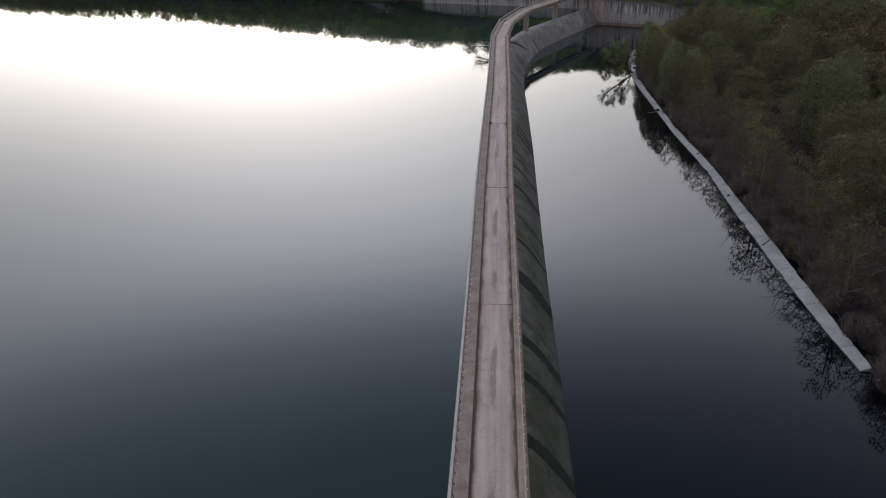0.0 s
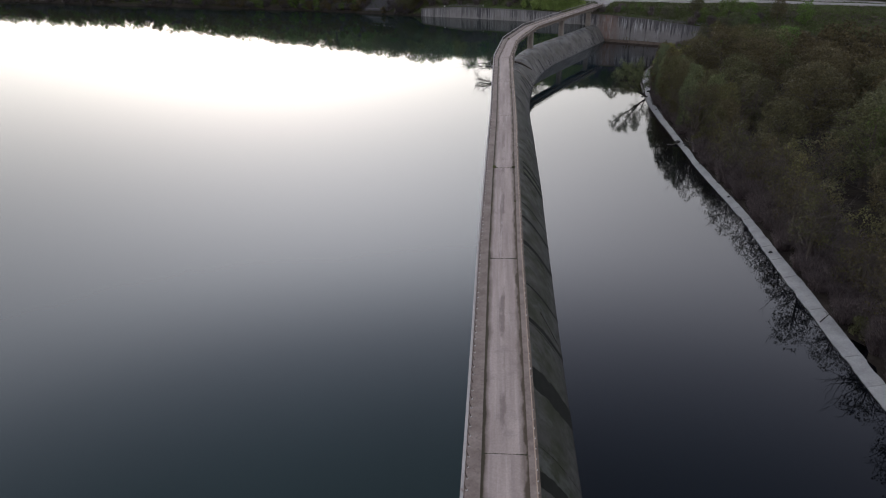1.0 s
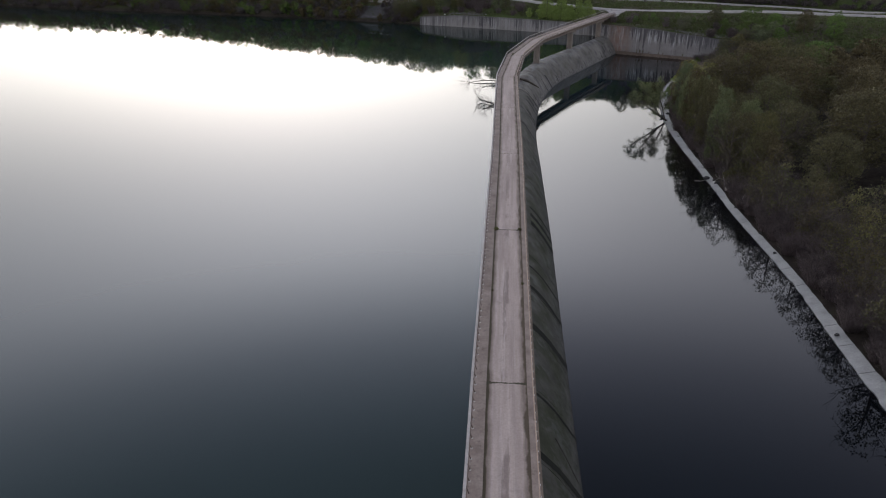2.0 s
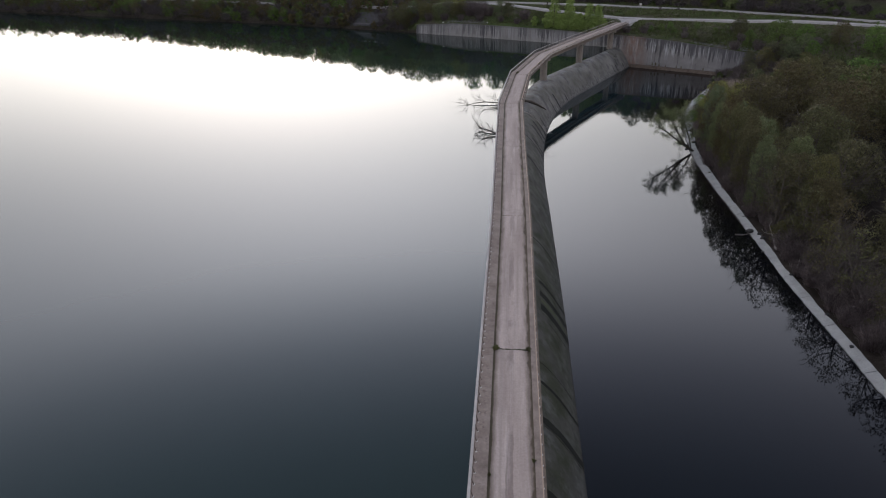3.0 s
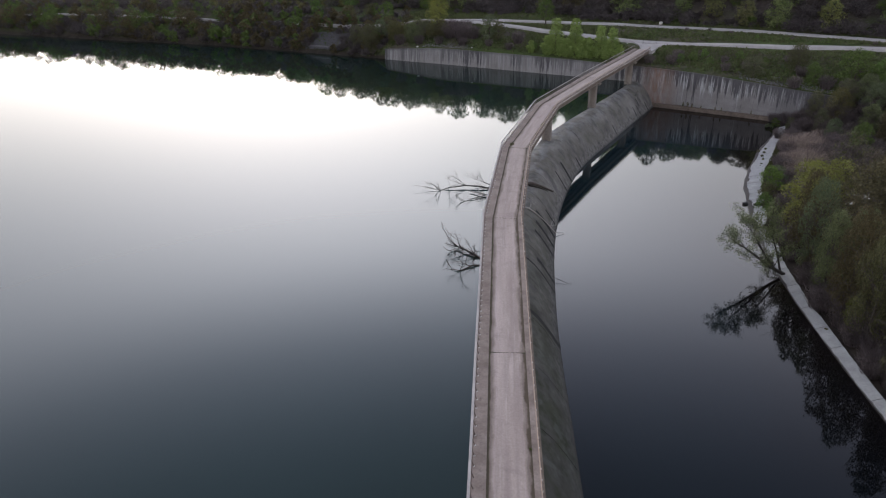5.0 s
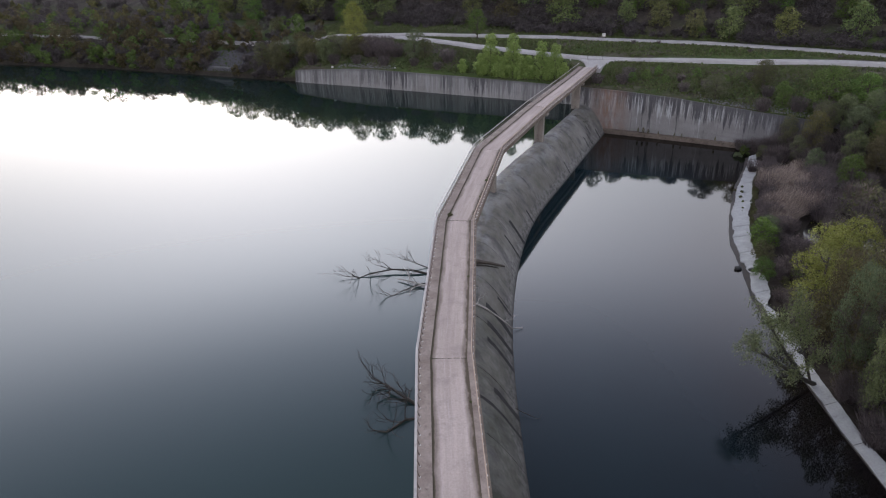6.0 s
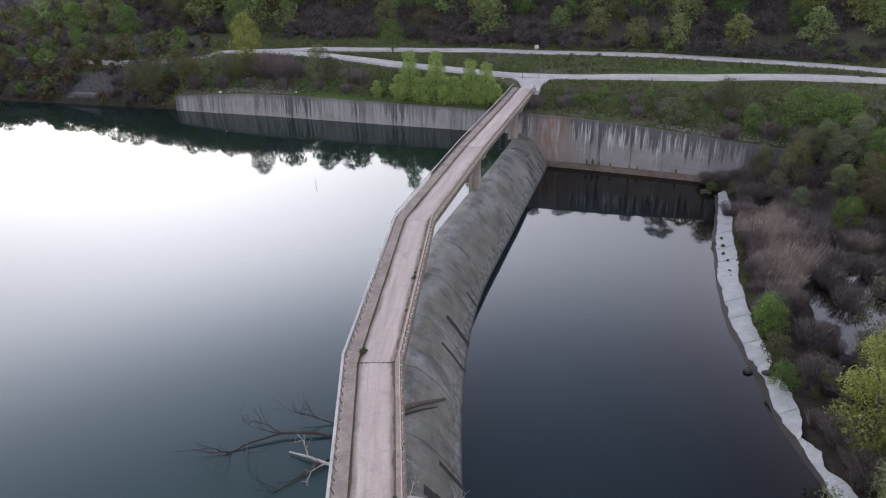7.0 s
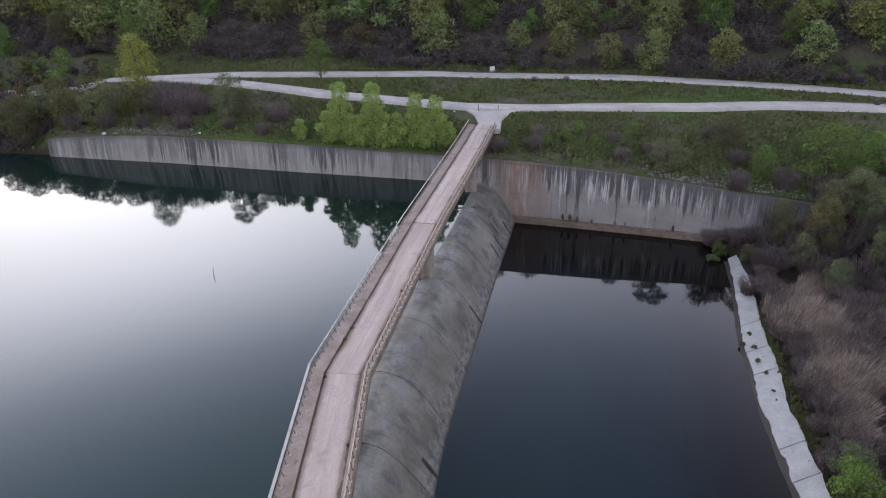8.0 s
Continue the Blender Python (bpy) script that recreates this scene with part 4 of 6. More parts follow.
def limb(bm, rng, p, d, length, r, depth, sides=5):
    pts, q, dd = [p], np.array(p, float), np.array(d, float)
    for _ in range(4):
        dd = dd + rng.normal(0, 0.16, 3) + np.array([0, 0, 0.05])
        dd /= np.linalg.norm(dd)
        q = q + dd * length / 4
        pts.append(tuple(q))
    tube(bm, pts, [r, r * 0.8, r * 0.6, r * 0.42, r * 0.2], sides)
    if depth > 0:
        for kk in range(2, 5):
            for _ in range(1 if kk < 4 else 2):
                nd_ = dd + rng.normal(0, 0.6, 3)
                nd_ /= np.linalg.norm(nd_)
                limb(bm, rng, pts[kk], nd_, length * rng.uniform(0.45, 0.7), r * 0.42, depth - 1, 4)


def make_tree(name, seed, height, radius, mat, leaf, n_clump, per, label, category="tree", base=0.25, shape="round", lean=(0, 0), trunk_r=0.22, limbs=5, depth=1, at=(0, 0, -500)):
    rng = np.random.default_rng(seed)
    t = thing(name, (0, 0, 0), label, category)
    bm = bmesh.new()
    h = height * 0.8
    tp = [(0, 0, -0.4), (lean[0] * 0.1, lean[1] * 0.1, h * 0.25), (lean[0] * 0.35 + rng.normal(0, 0.1), lean[1] * 0.35, h * 0.55), (lean[0] * 0.75, lean[1] * 0.75, h)]
    tube(bm, tp, [trunk_r * 1.25, trunk_r, trunk_r * 0.65, trunk_r * 0.2], 7)
    for i in range(limbs):
        u = rng.uniform(0.25, 0.85)
        k_ = u * 3
        a = int(min(k_, 2))
        p = np.array(tp[a]) * (1 - (k_ - a)) + np.array(tp[a + 1]) * (k_ - a)
        th = i * 2.4 + rng.uniform(0, 1)
        limb(bm, rng, tuple(p), (math.cos(th), math.sin(th), 0.7 if shape != "tall" else 1.6), radius * rng.uniform(0.7, 1.05), trunk_r * 0.45, depth)
    part("trunk", bm, M_BARK, t)
    if n_clump:
        q = crown_quads(rng, n_clump, radius, height * (1 - base), height * base, leaf, per, lean, shape)
        quads_mesh("crown", q, mat, t)
    return t


def twig_quads(rng, n, radius, height, width=0.07, spread=0.5, arch=0.3, core=0.55, wind=0.0):
    """Bare shoots that rise from the ground and fan out: an array (2n, 3, 3)."""
    th = rng.uniform(0, 2 * math.pi, n)
    r0 = radius * core * np.sqrt(rng.uniform(0, 1, n))
    b = np.stack([r0 * np.cos(th), r0 * np.sin(th), np.full(n, -0.05)], -1)
    th2 = th + rng.normal(0, 0.6, n)
    reach = radius * spread * rng.uniform(0.3, 1.2, n)
    h = height * rng.uniform(0.45, 1.0, n)
    top = b + np.stack([reach * np.cos(th2) + wind * h, reach * np.sin(th2) - 0.4 * wind * h, h], -1)
    mid = b * 0.4 + top * 0.6 + np.stack([np.zeros(n), np.zeros(n), h * arch], -1) * 0.4
    side = np.stack([-np.sin(th2 + rng.normal(0, 1, n)), np.cos(th2), rng.normal(0, 0.2, n)], -1) * (width * rng.uniform(0.6, 1.3, n))[:, None]
    lo = np.stack([b - side * 0.7, b + side * 0.7, mid], 1)
    hi = np.stack([mid - side * 0.6, mid + side * 0.6, top], 1)
    return np.concatenate([lo, hi])


def spray_quads(rng, n, radius, height, base, size, width):
    """Fine bare twigs all through a crown."""
    v = rng.normal(0, 1, (n, 3))
    v /= np.linalg.norm(v, axis=1)[:, None]
    p = v * (rng.uniform(0.25, 1, (n, 1)) ** 0.5) * np.array([radius, radius, height / 2]) + np.array([0, 0, base + height / 2])
    d = v * np.array([1, 1, 0.6]) + rng.normal(0, 0.5, (n, 3)) + np.array([0, 0, 0.35])
    d /= np.linalg.norm(d, axis=1)[:, None]
    s = np.cross(d, rng.normal(0, 1, (n, 3)))
    s /= np.linalg.norm(s, axis=1)[:, None]
    d = d * size * rng.uniform(0.5, 1.3, (n, 1))
    s = s * width
    return np.stack([p - d * 0.5 - s * 1.2, p - d * 0.5 + s * 1.2, p + d * 0.5], 1)


def make_bare(name, seed, height, radius, label, mat, n=420, width=0.06, spread=0.7, arch=0.3, fine=2.0, core=0.55, wind=0.0):
    t = thing(name, (0, 0, 0), label, "bush")
    r_ = np.random.default_rng(seed)
    bm = bmesh.new()
    for i in range(6):
        th = i * 1.05 + r_.uniform(0, 0.5)
        limb(bm, r_, (0, 0, -0.1), (math.cos(th) * 0.6, math.sin(th) * 0.6, 1.0), height * 0.75, 0.05, 0, 4)
    part("trunk", bm, M_BARK, t)
    q = np.concatenate([twig_quads(r_, n, radius, height, width, spread, arch, core, wind), spray_quads(r_, int(n * fine), radius, height * 0.8, height * 0.2, 0.6, width * 0.35)])
    quads_mesh("crown", q, mat, t)
    return t


placed = {}
prng = np.random.default_rng(21)


def put(src, x, y, s=1.0, sz=None, turn=None, z=None):
    """Stand a tree or bush on the ground; the first call moves the original, later ones copy it."""
    a = prng.uniform(0, 6.28) if turn is None else turn
    m = Matrix.Translation((x, y, ground_at(x, y) - 0.05 if z is None else z)) @ Matrix.Rotation(a, 4, "Z") @ Matrix.Diagonal((s, s, sz or s, 1))
    if src.name not in placed:
        placed[src.name] = True
        src.matrix_basis = m
        return src
    keep = src.matrix_basis.copy()
    src.matrix_basis = Matrix.Identity(4)
    c = copy_thing(src, m)
    src.matrix_basis = keep
    return c


def shore_point(sx, d):
    return sx + d * BANK.x, float(lerp_line(SHORE, sx)) + d * BANK.y


# ---- kinds of trees and bushes ----
olive = [make_tree("tree", 30 + i, 10.0, 4.4, M_OLIVE, 0.108, 15 + 2 * i, 10500, "olive-brown broadleaf tree in spring leaf in the shore wood", base=0.14, limbs=8, depth=1) for i in range(4)]
green = [make_tree("tree", 40 + i, 10.0, 4.0, M_GREEN, 0.15, 13 + i, 5200, "green broadleaf tree in the shore wood", base=0.12, limbs=7) for i in range(2)]
grey = [make_tree("tree", 50 + i, 10.0, 3.8, M_WILLOW, 0.105, 14 + i, 8600, "grey-green willow beside the pool", base=0.1, limbs=7) for i in range(2)]
yellow = [make_tree("tree", 60 + i, 10.0, 4.1, M_YELLOW, 0.095, 18, 12500, "yellow-green tree in fresh leaf", base=0.06, limbs=8) for i in range(2)]
pale = make_tree("tree", 65, 10.0, 4.1, M_PALELEAF, 0.13, 14, 5600, "pale yellowish-grey willow in young leaf below the wall", base=0.06, limbs=8)
thin = make_tree("tree", 70, 10.0, 3.6, M_OLIVE, 0.12, 11, 1150, "half-bare tree with pale limbs in the shore wood", base=0.25, limbs=12, depth=2)
slender = make_tree("tree", 71, 10.0, 2.9, M_OLIVE, 0.11, 13, 1300, "slender half-bare tree in the brush beside the pool", base=0.2, limbs=12, depth=2)
poplar = make_tree("tree", 80, 10.0, 2.9, M_FRESH, 0.11, 22, 10000, "fresh light green poplar behind the long wall", base=0.03, shape="tall", limbs=6)
round_tree = make_tree("tree", 81, 10.0, 3.4, M_GREEN, 0.15, 11, 3600, "small round green tree on a bare stem at the roadside", base=0.24, limbs=6)
shrub_g = [make_tree("bush", 90 + i, 4.0, 2.4, M_GREEN, 0.085, 10, 3600, "green leafy bush on the bank", "bush", base=0.03, limbs=5, trunk_r=0.06) for i in range(2)]
shrub_o = [make_tree("bush", 95 + i, 4.0, 2.4, M_OLIVE, 0.11, 9, 2200, "olive-green bush on the bank", "bush", base=0.03, limbs=5, trunk_r=0.06) for i in range(2)]
shrub_w = make_tree("bush", 99, 4.0, 2.4, M_WILLOW, 0.085, 10, 3600, "grey-green willow bush beside the apron", "bush", base=0.03, limbs=5, trunk_r=0.06)
shrub_f = make_tree("bush", 100, 4.0, 1.7, M_FRESH, 0.12, 11, 4600, "fresh light green bush at the poplars' feet", "bush", base=0.02, shape="tall", limbs=5, trunk_r=0.05)
bare = [make_bare("bush", 110 + i, 3.4, 2.3, "leafless brownish-grey bush of dense fine shoots", M_TWIG) for i in range(3)]
reed = [make_bare("reed_clump", 120 + i, 3.2, 3.0, "tall dry tan reeds fanning out beside the pool", M_REED, 1500, 0.04, 0.38, 0.24, 0.2, 0.8, 0.24) for i in range(2)]


def leaning_willow(seed, stems, label):
    """A forked dark tree that leans out over the water, with thin young leaf along its twigs."""
    r_ = np.random.default_rng(seed)
    t = thing("tree", stems[0][0], label, "tree")
    at = np.array(stems[0][0])
    tips = []
    for s_, (pts, r) in enumerate((st, rad) for st, rad in zip(stems, (0.26, 0.19, 0.15))):
        bm = bmesh.new()
        pts = [tuple(np.array(p) - at) for p in pts]
        tube(bm, pts, list(np.linspace(r, r * 0.3, len(pts))), 7)
        trunk_verts = len(bm.verts)
        way_ = np.array(pts[-1]) - np.array(pts[0])
        way_ /= np.linalg.norm(way_)
        for k_ in range(9):
            a = 1 + k_ % (len(pts) - 1)
            d = way_ * 0.8 + np.array([r_.normal(0, 0.5), r_.normal(0, 0.5), abs(r_.normal(0.12, 0.2))])
            limb(bm, r_, pts[a], d / np.linalg.norm(d), r_.uniform(1.1, 2.3), r * 0.34, 2, 4)
        tips += [tuple(v.co) for k_, v in enumerate(bm.verts) if k_ >= trunk_verts and k_ % 3 == 0]
        part("trunk" if s_ == 0 else "limb", bm, M_DARKWOOD, t)
    p = np.array(tips)[r_.integers(0, len(tips), 8600)] + r_.normal(0, 0.28, (8600, 3))
    a = r_.normal(0, 1, (8600, 3))
    a *= 0.12 / np.linalg.norm(a, axis=1)[:, None]
    b = np.cross(a, r_.normal(0, 1, (8600, 3)))
    b *= 0.06 / np.linalg.norm(b, axis=1)[:, None]
    quads_mesh("crown", np.stack([p - a, p + a * 0.5 - b, p + a * 0.5 + b], 1), M_WILLOW, t)
    return t


leaning_willow(133, [[(52.2, 191.6, 0.2), (50.4, 191.4, 1.3), (48.2, 191.3, 2.9), (46.2, 191.4, 4.4), (44.7, 191.4, 5.3)], [(50.6, 191.5, 1.2), (49.0, 192.0, 3.5), (47.7, 192.4, 5.6), (46.8, 192.6, 6.8)], [(51.7, 191.7, 0.6), (51.1, 192.3, 3.0), (50.3, 192.8, 5.2), (49.7, 193.2, 6.8)]],
               "dark forked willow in thin young leaf leaning over the pool")


def pick(kinds):
    return kinds[prng.integers(0, len(kinds))]


# ---- the wood beside the pool ----
# along the edge, where each can be told
put(grey[0], 54.3, 186.0, 0.6, 1.1)
put(yellow[0], 60.2, 204.2, 1.1)
put(olive[3], 56.4, 195.6, 0.62, 1.25)
put(grey[1], 55.2, 191.6, 0.6, 1.3)
put(olive[1], 54.0, 180.6, 0.6, 1.35)
put(olive[0], 53.0, 174.4, 0.6, 1.3)
put(olive[2], 52.2, 167.0, 0.6, 1.3)
put(grey[0], 51.4, 159.5, 0.55, 1.2)
put(yellow[1], 66.6, 208.0, 0.95)
put(thin, 70.5, 213.0, 1.25)
put(olive[0], 66.0, 196.0, 1.35)
put(olive[1], 75.0, 205.0, 1.45)
put(olive[2], 83.5, 214.0, 1.35)
put(shrub_g[0], 63.8, 222.6, 1.0)
put(shrub_w, 65.6, 224.6, 0.85)
put(shrub_g[1], 58.6, 213.5, 0.7)
put(shrub_o[0], 61.0, 217.5, 0.75)
put(pale, 91.6, 255.6, 0.72, 0.74)
put(grey[1], 97.5, 257.0, 0.66)
put(grey[0], 88.9, 259.7, 0.62, 0.68)
put(green[1], 89.0, 240.5, 0.6)
put(grey[1], 87.5, 248.5, 0.5)
put(olive[2], 96.5, 244.5, 0.7)
put(green[0], 102.0, 250.5, 0.75)
put(pale, 104.0, 240.0, 0.7)
put(olive[1], 94.0, 229.0, 1.15)
put(green[1], 99.0, 221.0, 1.2)
put(olive[0], 108.0, 229.0, 0.9)
put(shrub_w, 84.2, 259.5, 0.6)
put(shrub_g[0], 82.6, 263.2, 0.5)
for x, y, s in ((79.2, 247.0, 0.8), (77.4, 243.6, 0.9), (80.4, 243.8, 1.0), (79.0, 240.6, 0.95), (82.0, 247.6, 0.8), (82.6, 241.8, 0.9),
                (73.4, 234.6, 0.85), (72.4, 230.6, 0.8), (75.8, 233.6, 1.0), (76.4, 236.8, 0.8), (78.6, 235.2, 0.95), (70.2, 228.4, 0.65), (86.6, 249.6, 0.8), (88.6, 236.4, 0.8)):
    put(pick(reed), x - 0.5, y + 0.3, s, turn=prng.uniform(-0.5, 0.5))
for x, y, s in ((69.4, 226.0, 0.8), (65.0, 226.4, 0.5), (66.5, 219.0, 0.9), (58.2, 205.0, 0.9), (56.8, 200.5, 0.9), (62.2, 213.0, 0.9), (86.0, 256.3, 1.0), (88.6, 253.2, 1.0), (84.8, 243.2, 0.9), (92.0, 249.0, 1.0),
                (87.0, 267.0, 0.8), (83.5, 266.2, 0.7), (90.6, 262.8, 0.9), (55.0, 189.0, 0.9), (57.5, 194.0, 1.0)):
    put(pick(bare), x, y, s)
for x, y, s in ((85.8, 264.4, 0.8), (88.5, 260.0, 1.1), (91.0, 257.5, 1.1), (89.5, 256.0, 1.0), (93.5, 254.0, 1.1), (97.0, 253.0, 1.1), (95.0, 249.5, 1.0), (99.5, 246.5, 1.1), (91.5, 245.0, 1.0), (88.0, 243.5, 0.9), (91.0, 239.5, 1.0), (86.5, 237.0, 0.9),
                (93.0, 264.5, 0.9), (97.5, 261.0, 0.9), (100.5, 257.5, 1.0), (104.5, 253.5, 1.0), (80.0, 249.8, 0.8), (78.8, 252.6, 0.7), (75.6, 244.4, 0.6), (72.8, 235.0, 0.6), (79.2, 237.2, 1.0), (88.5, 229.5, 1.1)):
    put(pick(bare), x, y, s)
for x, y, s in ((93.8, 257.4, 0.72), (97.4, 252.6, 0.72), (101.5, 255.0, 0.7), (95.2, 248.8, 0.6), (88.0, 254.6, 0.5)):
    put(pick(grey), x, y, s)
put(pale, 99.4, 248.6, 0.62)
put(grey[1], 99.0, 258.5, 0.5)
put(shrub_w, 80.6, 262.0, 0.45)
for y in np.arange(225.0, 262.0, 2.6):
    ax = float(lerp_line(APRON, y, 1, 0)) + float(lerp_line(APRON, y, 1, 2))
    put(pick(bare), ax + 1.7 + prng.uniform(-0.2, 0.5), y, prng.uniform(0.32, 0.55))
    put(pick(bare), ax + 3.4 + prng.uniform(-0.4, 1.0), y + 1.2, prng.uniform(0.55, 0.85))
    put(pick(bare), ax + 11.5 + prng.uniform(-1.5, 2.0), y, prng.uniform(0.8, 1.1))
for x, y, s in ((82.6, 226.0, 0.8), (72.2, 216.8, 0.8), (84.6, 230.4, 0.9)):
    put(pick(bare), x, y, s)
# tangle of low brush between the apron and the inlet
for _ in range(34):
    y = prng.uniform(195.0, 226.0)
    x = float(lerp_line(APRON, y, 1, 0)) + float(lerp_line(APRON, y, 1, 2)) + prng.uniform(0.8, 8.0)
    put(pick(bare), x, y, prng.uniform(0.3, 0.62))
for x, y, s in ((62.6, 212.4, 0.42), (63.8, 213.4, 0.36), (60.4, 211.0, 0.3), (66.0, 216.4, 0.34), (57.4, 203.0, 0.3)):
    put(shrub_f if s > 0.35 else pick(shrub_o), x, y, s)
# the strip of brown brush and the closed wood behind it
brush = []
for y in np.arange(24.0, 192.0, 3.1):
    ax = float(lerp_line(APRON, y, 1, 0)) + float(lerp_line(APRON, y, 1, 2))
    for off in (1.4, 3.4, 5.8, 8.0, 10.4):
        x = ax + off + prng.uniform(-0.6, 0.9)
        if (x - 48.5) ** 2 + (y - 64) ** 2 < 25 and off < 3:
            continue
        s_ = prng.uniform(0.6, 1.05) * (0.85 if off < 2 else 1.1 if off < 4 else 1.0)
        if off < 4:
            put(pick(bare) if prng.random() < 0.93 else pick(shrub_o), x, y + prng.uniform(-1, 1), s_)
        else:
            h_, yy = 3.6 * s_, y + prng.uniform(-1.5, 1.5)
            q = np.concatenate([twig_quads(prng, 260, 2.4 * s_, h_, 0.06, 0.7), spray_quads(prng, 520, 2.5 * s_, h_ * 0.85, h_ * 0.15, 0.6, 0.021)])
            brush.append(q + np.array([x, yy, ground_at(x, yy) - 0.05]))
tagged(quads_mesh("wood_brush", np.concatenate(brush), M_TWIG), "leafless brownish-grey brush closing the edge of the wood", "brush", kind="stuff")
# slender half-bare trees that stand in the brush and mirror in the pool
for i, y in enumerate(np.arange(56.0, 190.0, 4.3)):
    ax = float(lerp_line(APRON, y, 1, 0)) + float(lerp_line(APRON, y, 1, 2))
    s_ = prng.uniform(0.85, 1.25)
    put(thin if i % 2 else slender, ax + prng.uniform(2.0, 6.0), y + prng.uniform(-2, 2), s_ * 0.9, s_)
for y in np.arange(146.0, 191.0, 5.0):
    ax = float(lerp_line(APRON, y, 1, 0)) + float(lerp_line(APRON, y, 1, 2))
    put(pick(olive) if prng.random() < 0.7 else grey[1], ax + prng.uniform(5.5, 8.5), y + prng.uniform(-1, 1), prng.uniform(0.6, 0.8), prng.uniform(0.95, 1.2))
# the great crowns that stand out of the wood
wood = [(70.0, 124.0, 1.85, 1.5), (57.0, 88.0, 1.5, 1.35), (65.0, 104.0, 1.5, 1.3), (76.0, 184.0, 1.7, 1.45), (66.0, 172.0, 1.4, 1.3), (85.0, 197.0, 1.7, 1.45), (74.0, 151.0, 1.75, 1.5), (60.0, 71.0, 1.5, 1.3), (61.0, 137.0, 1.2, 1.15), (58.5, 184.0, 1.05, 1.05)]
for x, y, s_, sz_ in wood:
    put(pick(olive), x, y, s_, sz_)
put(thin, 60.5, 153.0, 1.25, 1.3)
put(thin, 56.5, 118.0, 1.0, 1.05)
put(thin, 57.0, 163.0, 0.95, 1.0)
put(yellow[1], 53.6, 178.5, 0.30, 0.36)
put(grey[1], 58.6, 196.8, 0.75, 0.95)
for _ in range(1500):
    y = prng.uniform(10.0, 202.0)
    x = float(lerp_line(APRON, y, 1, 0)) + prng.uniform(12.5, 46.0)
    s_ = prng.uniform(0.95, 1.65)
    if y > 190 and x < 66 or any((x - a) ** 2 + (y - b) ** 2 < (4.05 * (s_ + c)) ** 2 for a, b, c, _z in wood):
        continue
    wood.append((x, y, s_, 1.0))
    kind = prng.random()
    put(pick(olive) if kind < 0.72 else pick(grey) if kind < 0.82 else pick(green) if kind < 0.9 else thin, x, y, s_, s_ * prng.uniform(0.82, 1.0))
# trees and thick brush at the water where the apron ends
for x, y, s_ in ((45.5, 48.0, 0.85), (43.5, 38.0, 0.95), (47.0, 30.0, 1.1), (42.5, 22.0, 1.0), (50.5, 42.0, 1.1)):
    put(pick(olive), x, y, s_)
for x, y, s_ in ((42.6, 52.0, 1.0), (41.8, 46.5, 0.9), (41.5, 43.0, 1.0), (41.2, 33.5, 1.0), (41.0, 28.0, 1.0), (44.5, 54.5, 1.1)):
    put(pick(bare), x, y, s_)

# ---- bank above the long wall ----
for x, y, s, sz in ((37.4, 301.0, 0.80, 0.93), (42.3, 298.0, 0.82, 0.96), (48.4, 294.8, 0.74, 0.82), (51.2, 293.4, 0.70, 0.78)):
    put(poplar, x, y, s, sz)
for x, y, s in ((35.4, 301.6, 1.2), (38.9, 299.4, 1.15), (40.2, 298.2, 1.2), (43.6, 296.6, 1.3), (45.6, 296.0, 1.25), (49.6, 293.6, 1.1), (31.2, 304.2, 0.8), (53.0, 292.6, 0.95)):
    put(shrub_f, x, y, s)
put(yellow[0], 5.0, 334.0, 0.98, 1.04)
put(round_tree, 38.2, 327.0, 0.86, 0.78)
put(grey[0], 20.4, 316.6, 0.85, 0.72)
put(olive[0], 22.9, 315.4, 0.5, 0.5)
put(olive[1], -16.5, 334.3, 0.85, 0.72)
put(olive[2], -10.3, 338.5, 0.8, 0.6)
for x, y, s in ((-2.8, 327.4, 1.3), (1.2, 327.1, 1.3), (6.2, 325.1, 1.2), (-8.0, 331.5, 1.35), (-4.5, 335.0, 1.2)):
    put(shrub_w if prng.random() < 0.3 else pick(shrub_o), x, y, s * 1.0)
for x, y, s in ((-15.5, 331.0, 0.75), (-6.0, 329.5, 0.66), (3.2, 326.0, 0.55), (-13.0, 336.5, 0.85), (-1.0, 331.5, 0.62), (-21.0, 337.0, 0.85), (-9.0, 333.0, 0.7), (8.0, 325.0, 0.45)):
    put(pale if prng.random() < 0.25 else grey[1] if prng.random() < 0.3 else pick(olive), x, y, s * 0.8)
for x, y, s in ((9.2, 323.4, 1.35), (12.6, 320.8, 1.35), (15.8, 320.4, 1.1), (28.5, 312.0, 1.0), (0.5, 332.0, 1.2), (9.5, 327.5, 1.2), (13.5, 325.6, 1.1)):
    put(pick(bare), x, y, s)
put(grey[1], 80.6, 274.4, 0.80, 0.46)
put(thin, 90.7, 274.7, 0.72, 0.62)
put(olive[1], 91.2, 275.0, 0.66, 0.55)
put(shrub_g[0], 91.3, 267.3, 0.85, 1.15)
put(green[0], 98.2, 263.2, 1.0, 0.78)
put(green[1], 105.0, 262.0, 0.7, 0.58)
put(olive[0], 112.5, 257.5, 0.7, 0.65)
put(green[0], 118.0, 250.0, 0.75, 0.7)
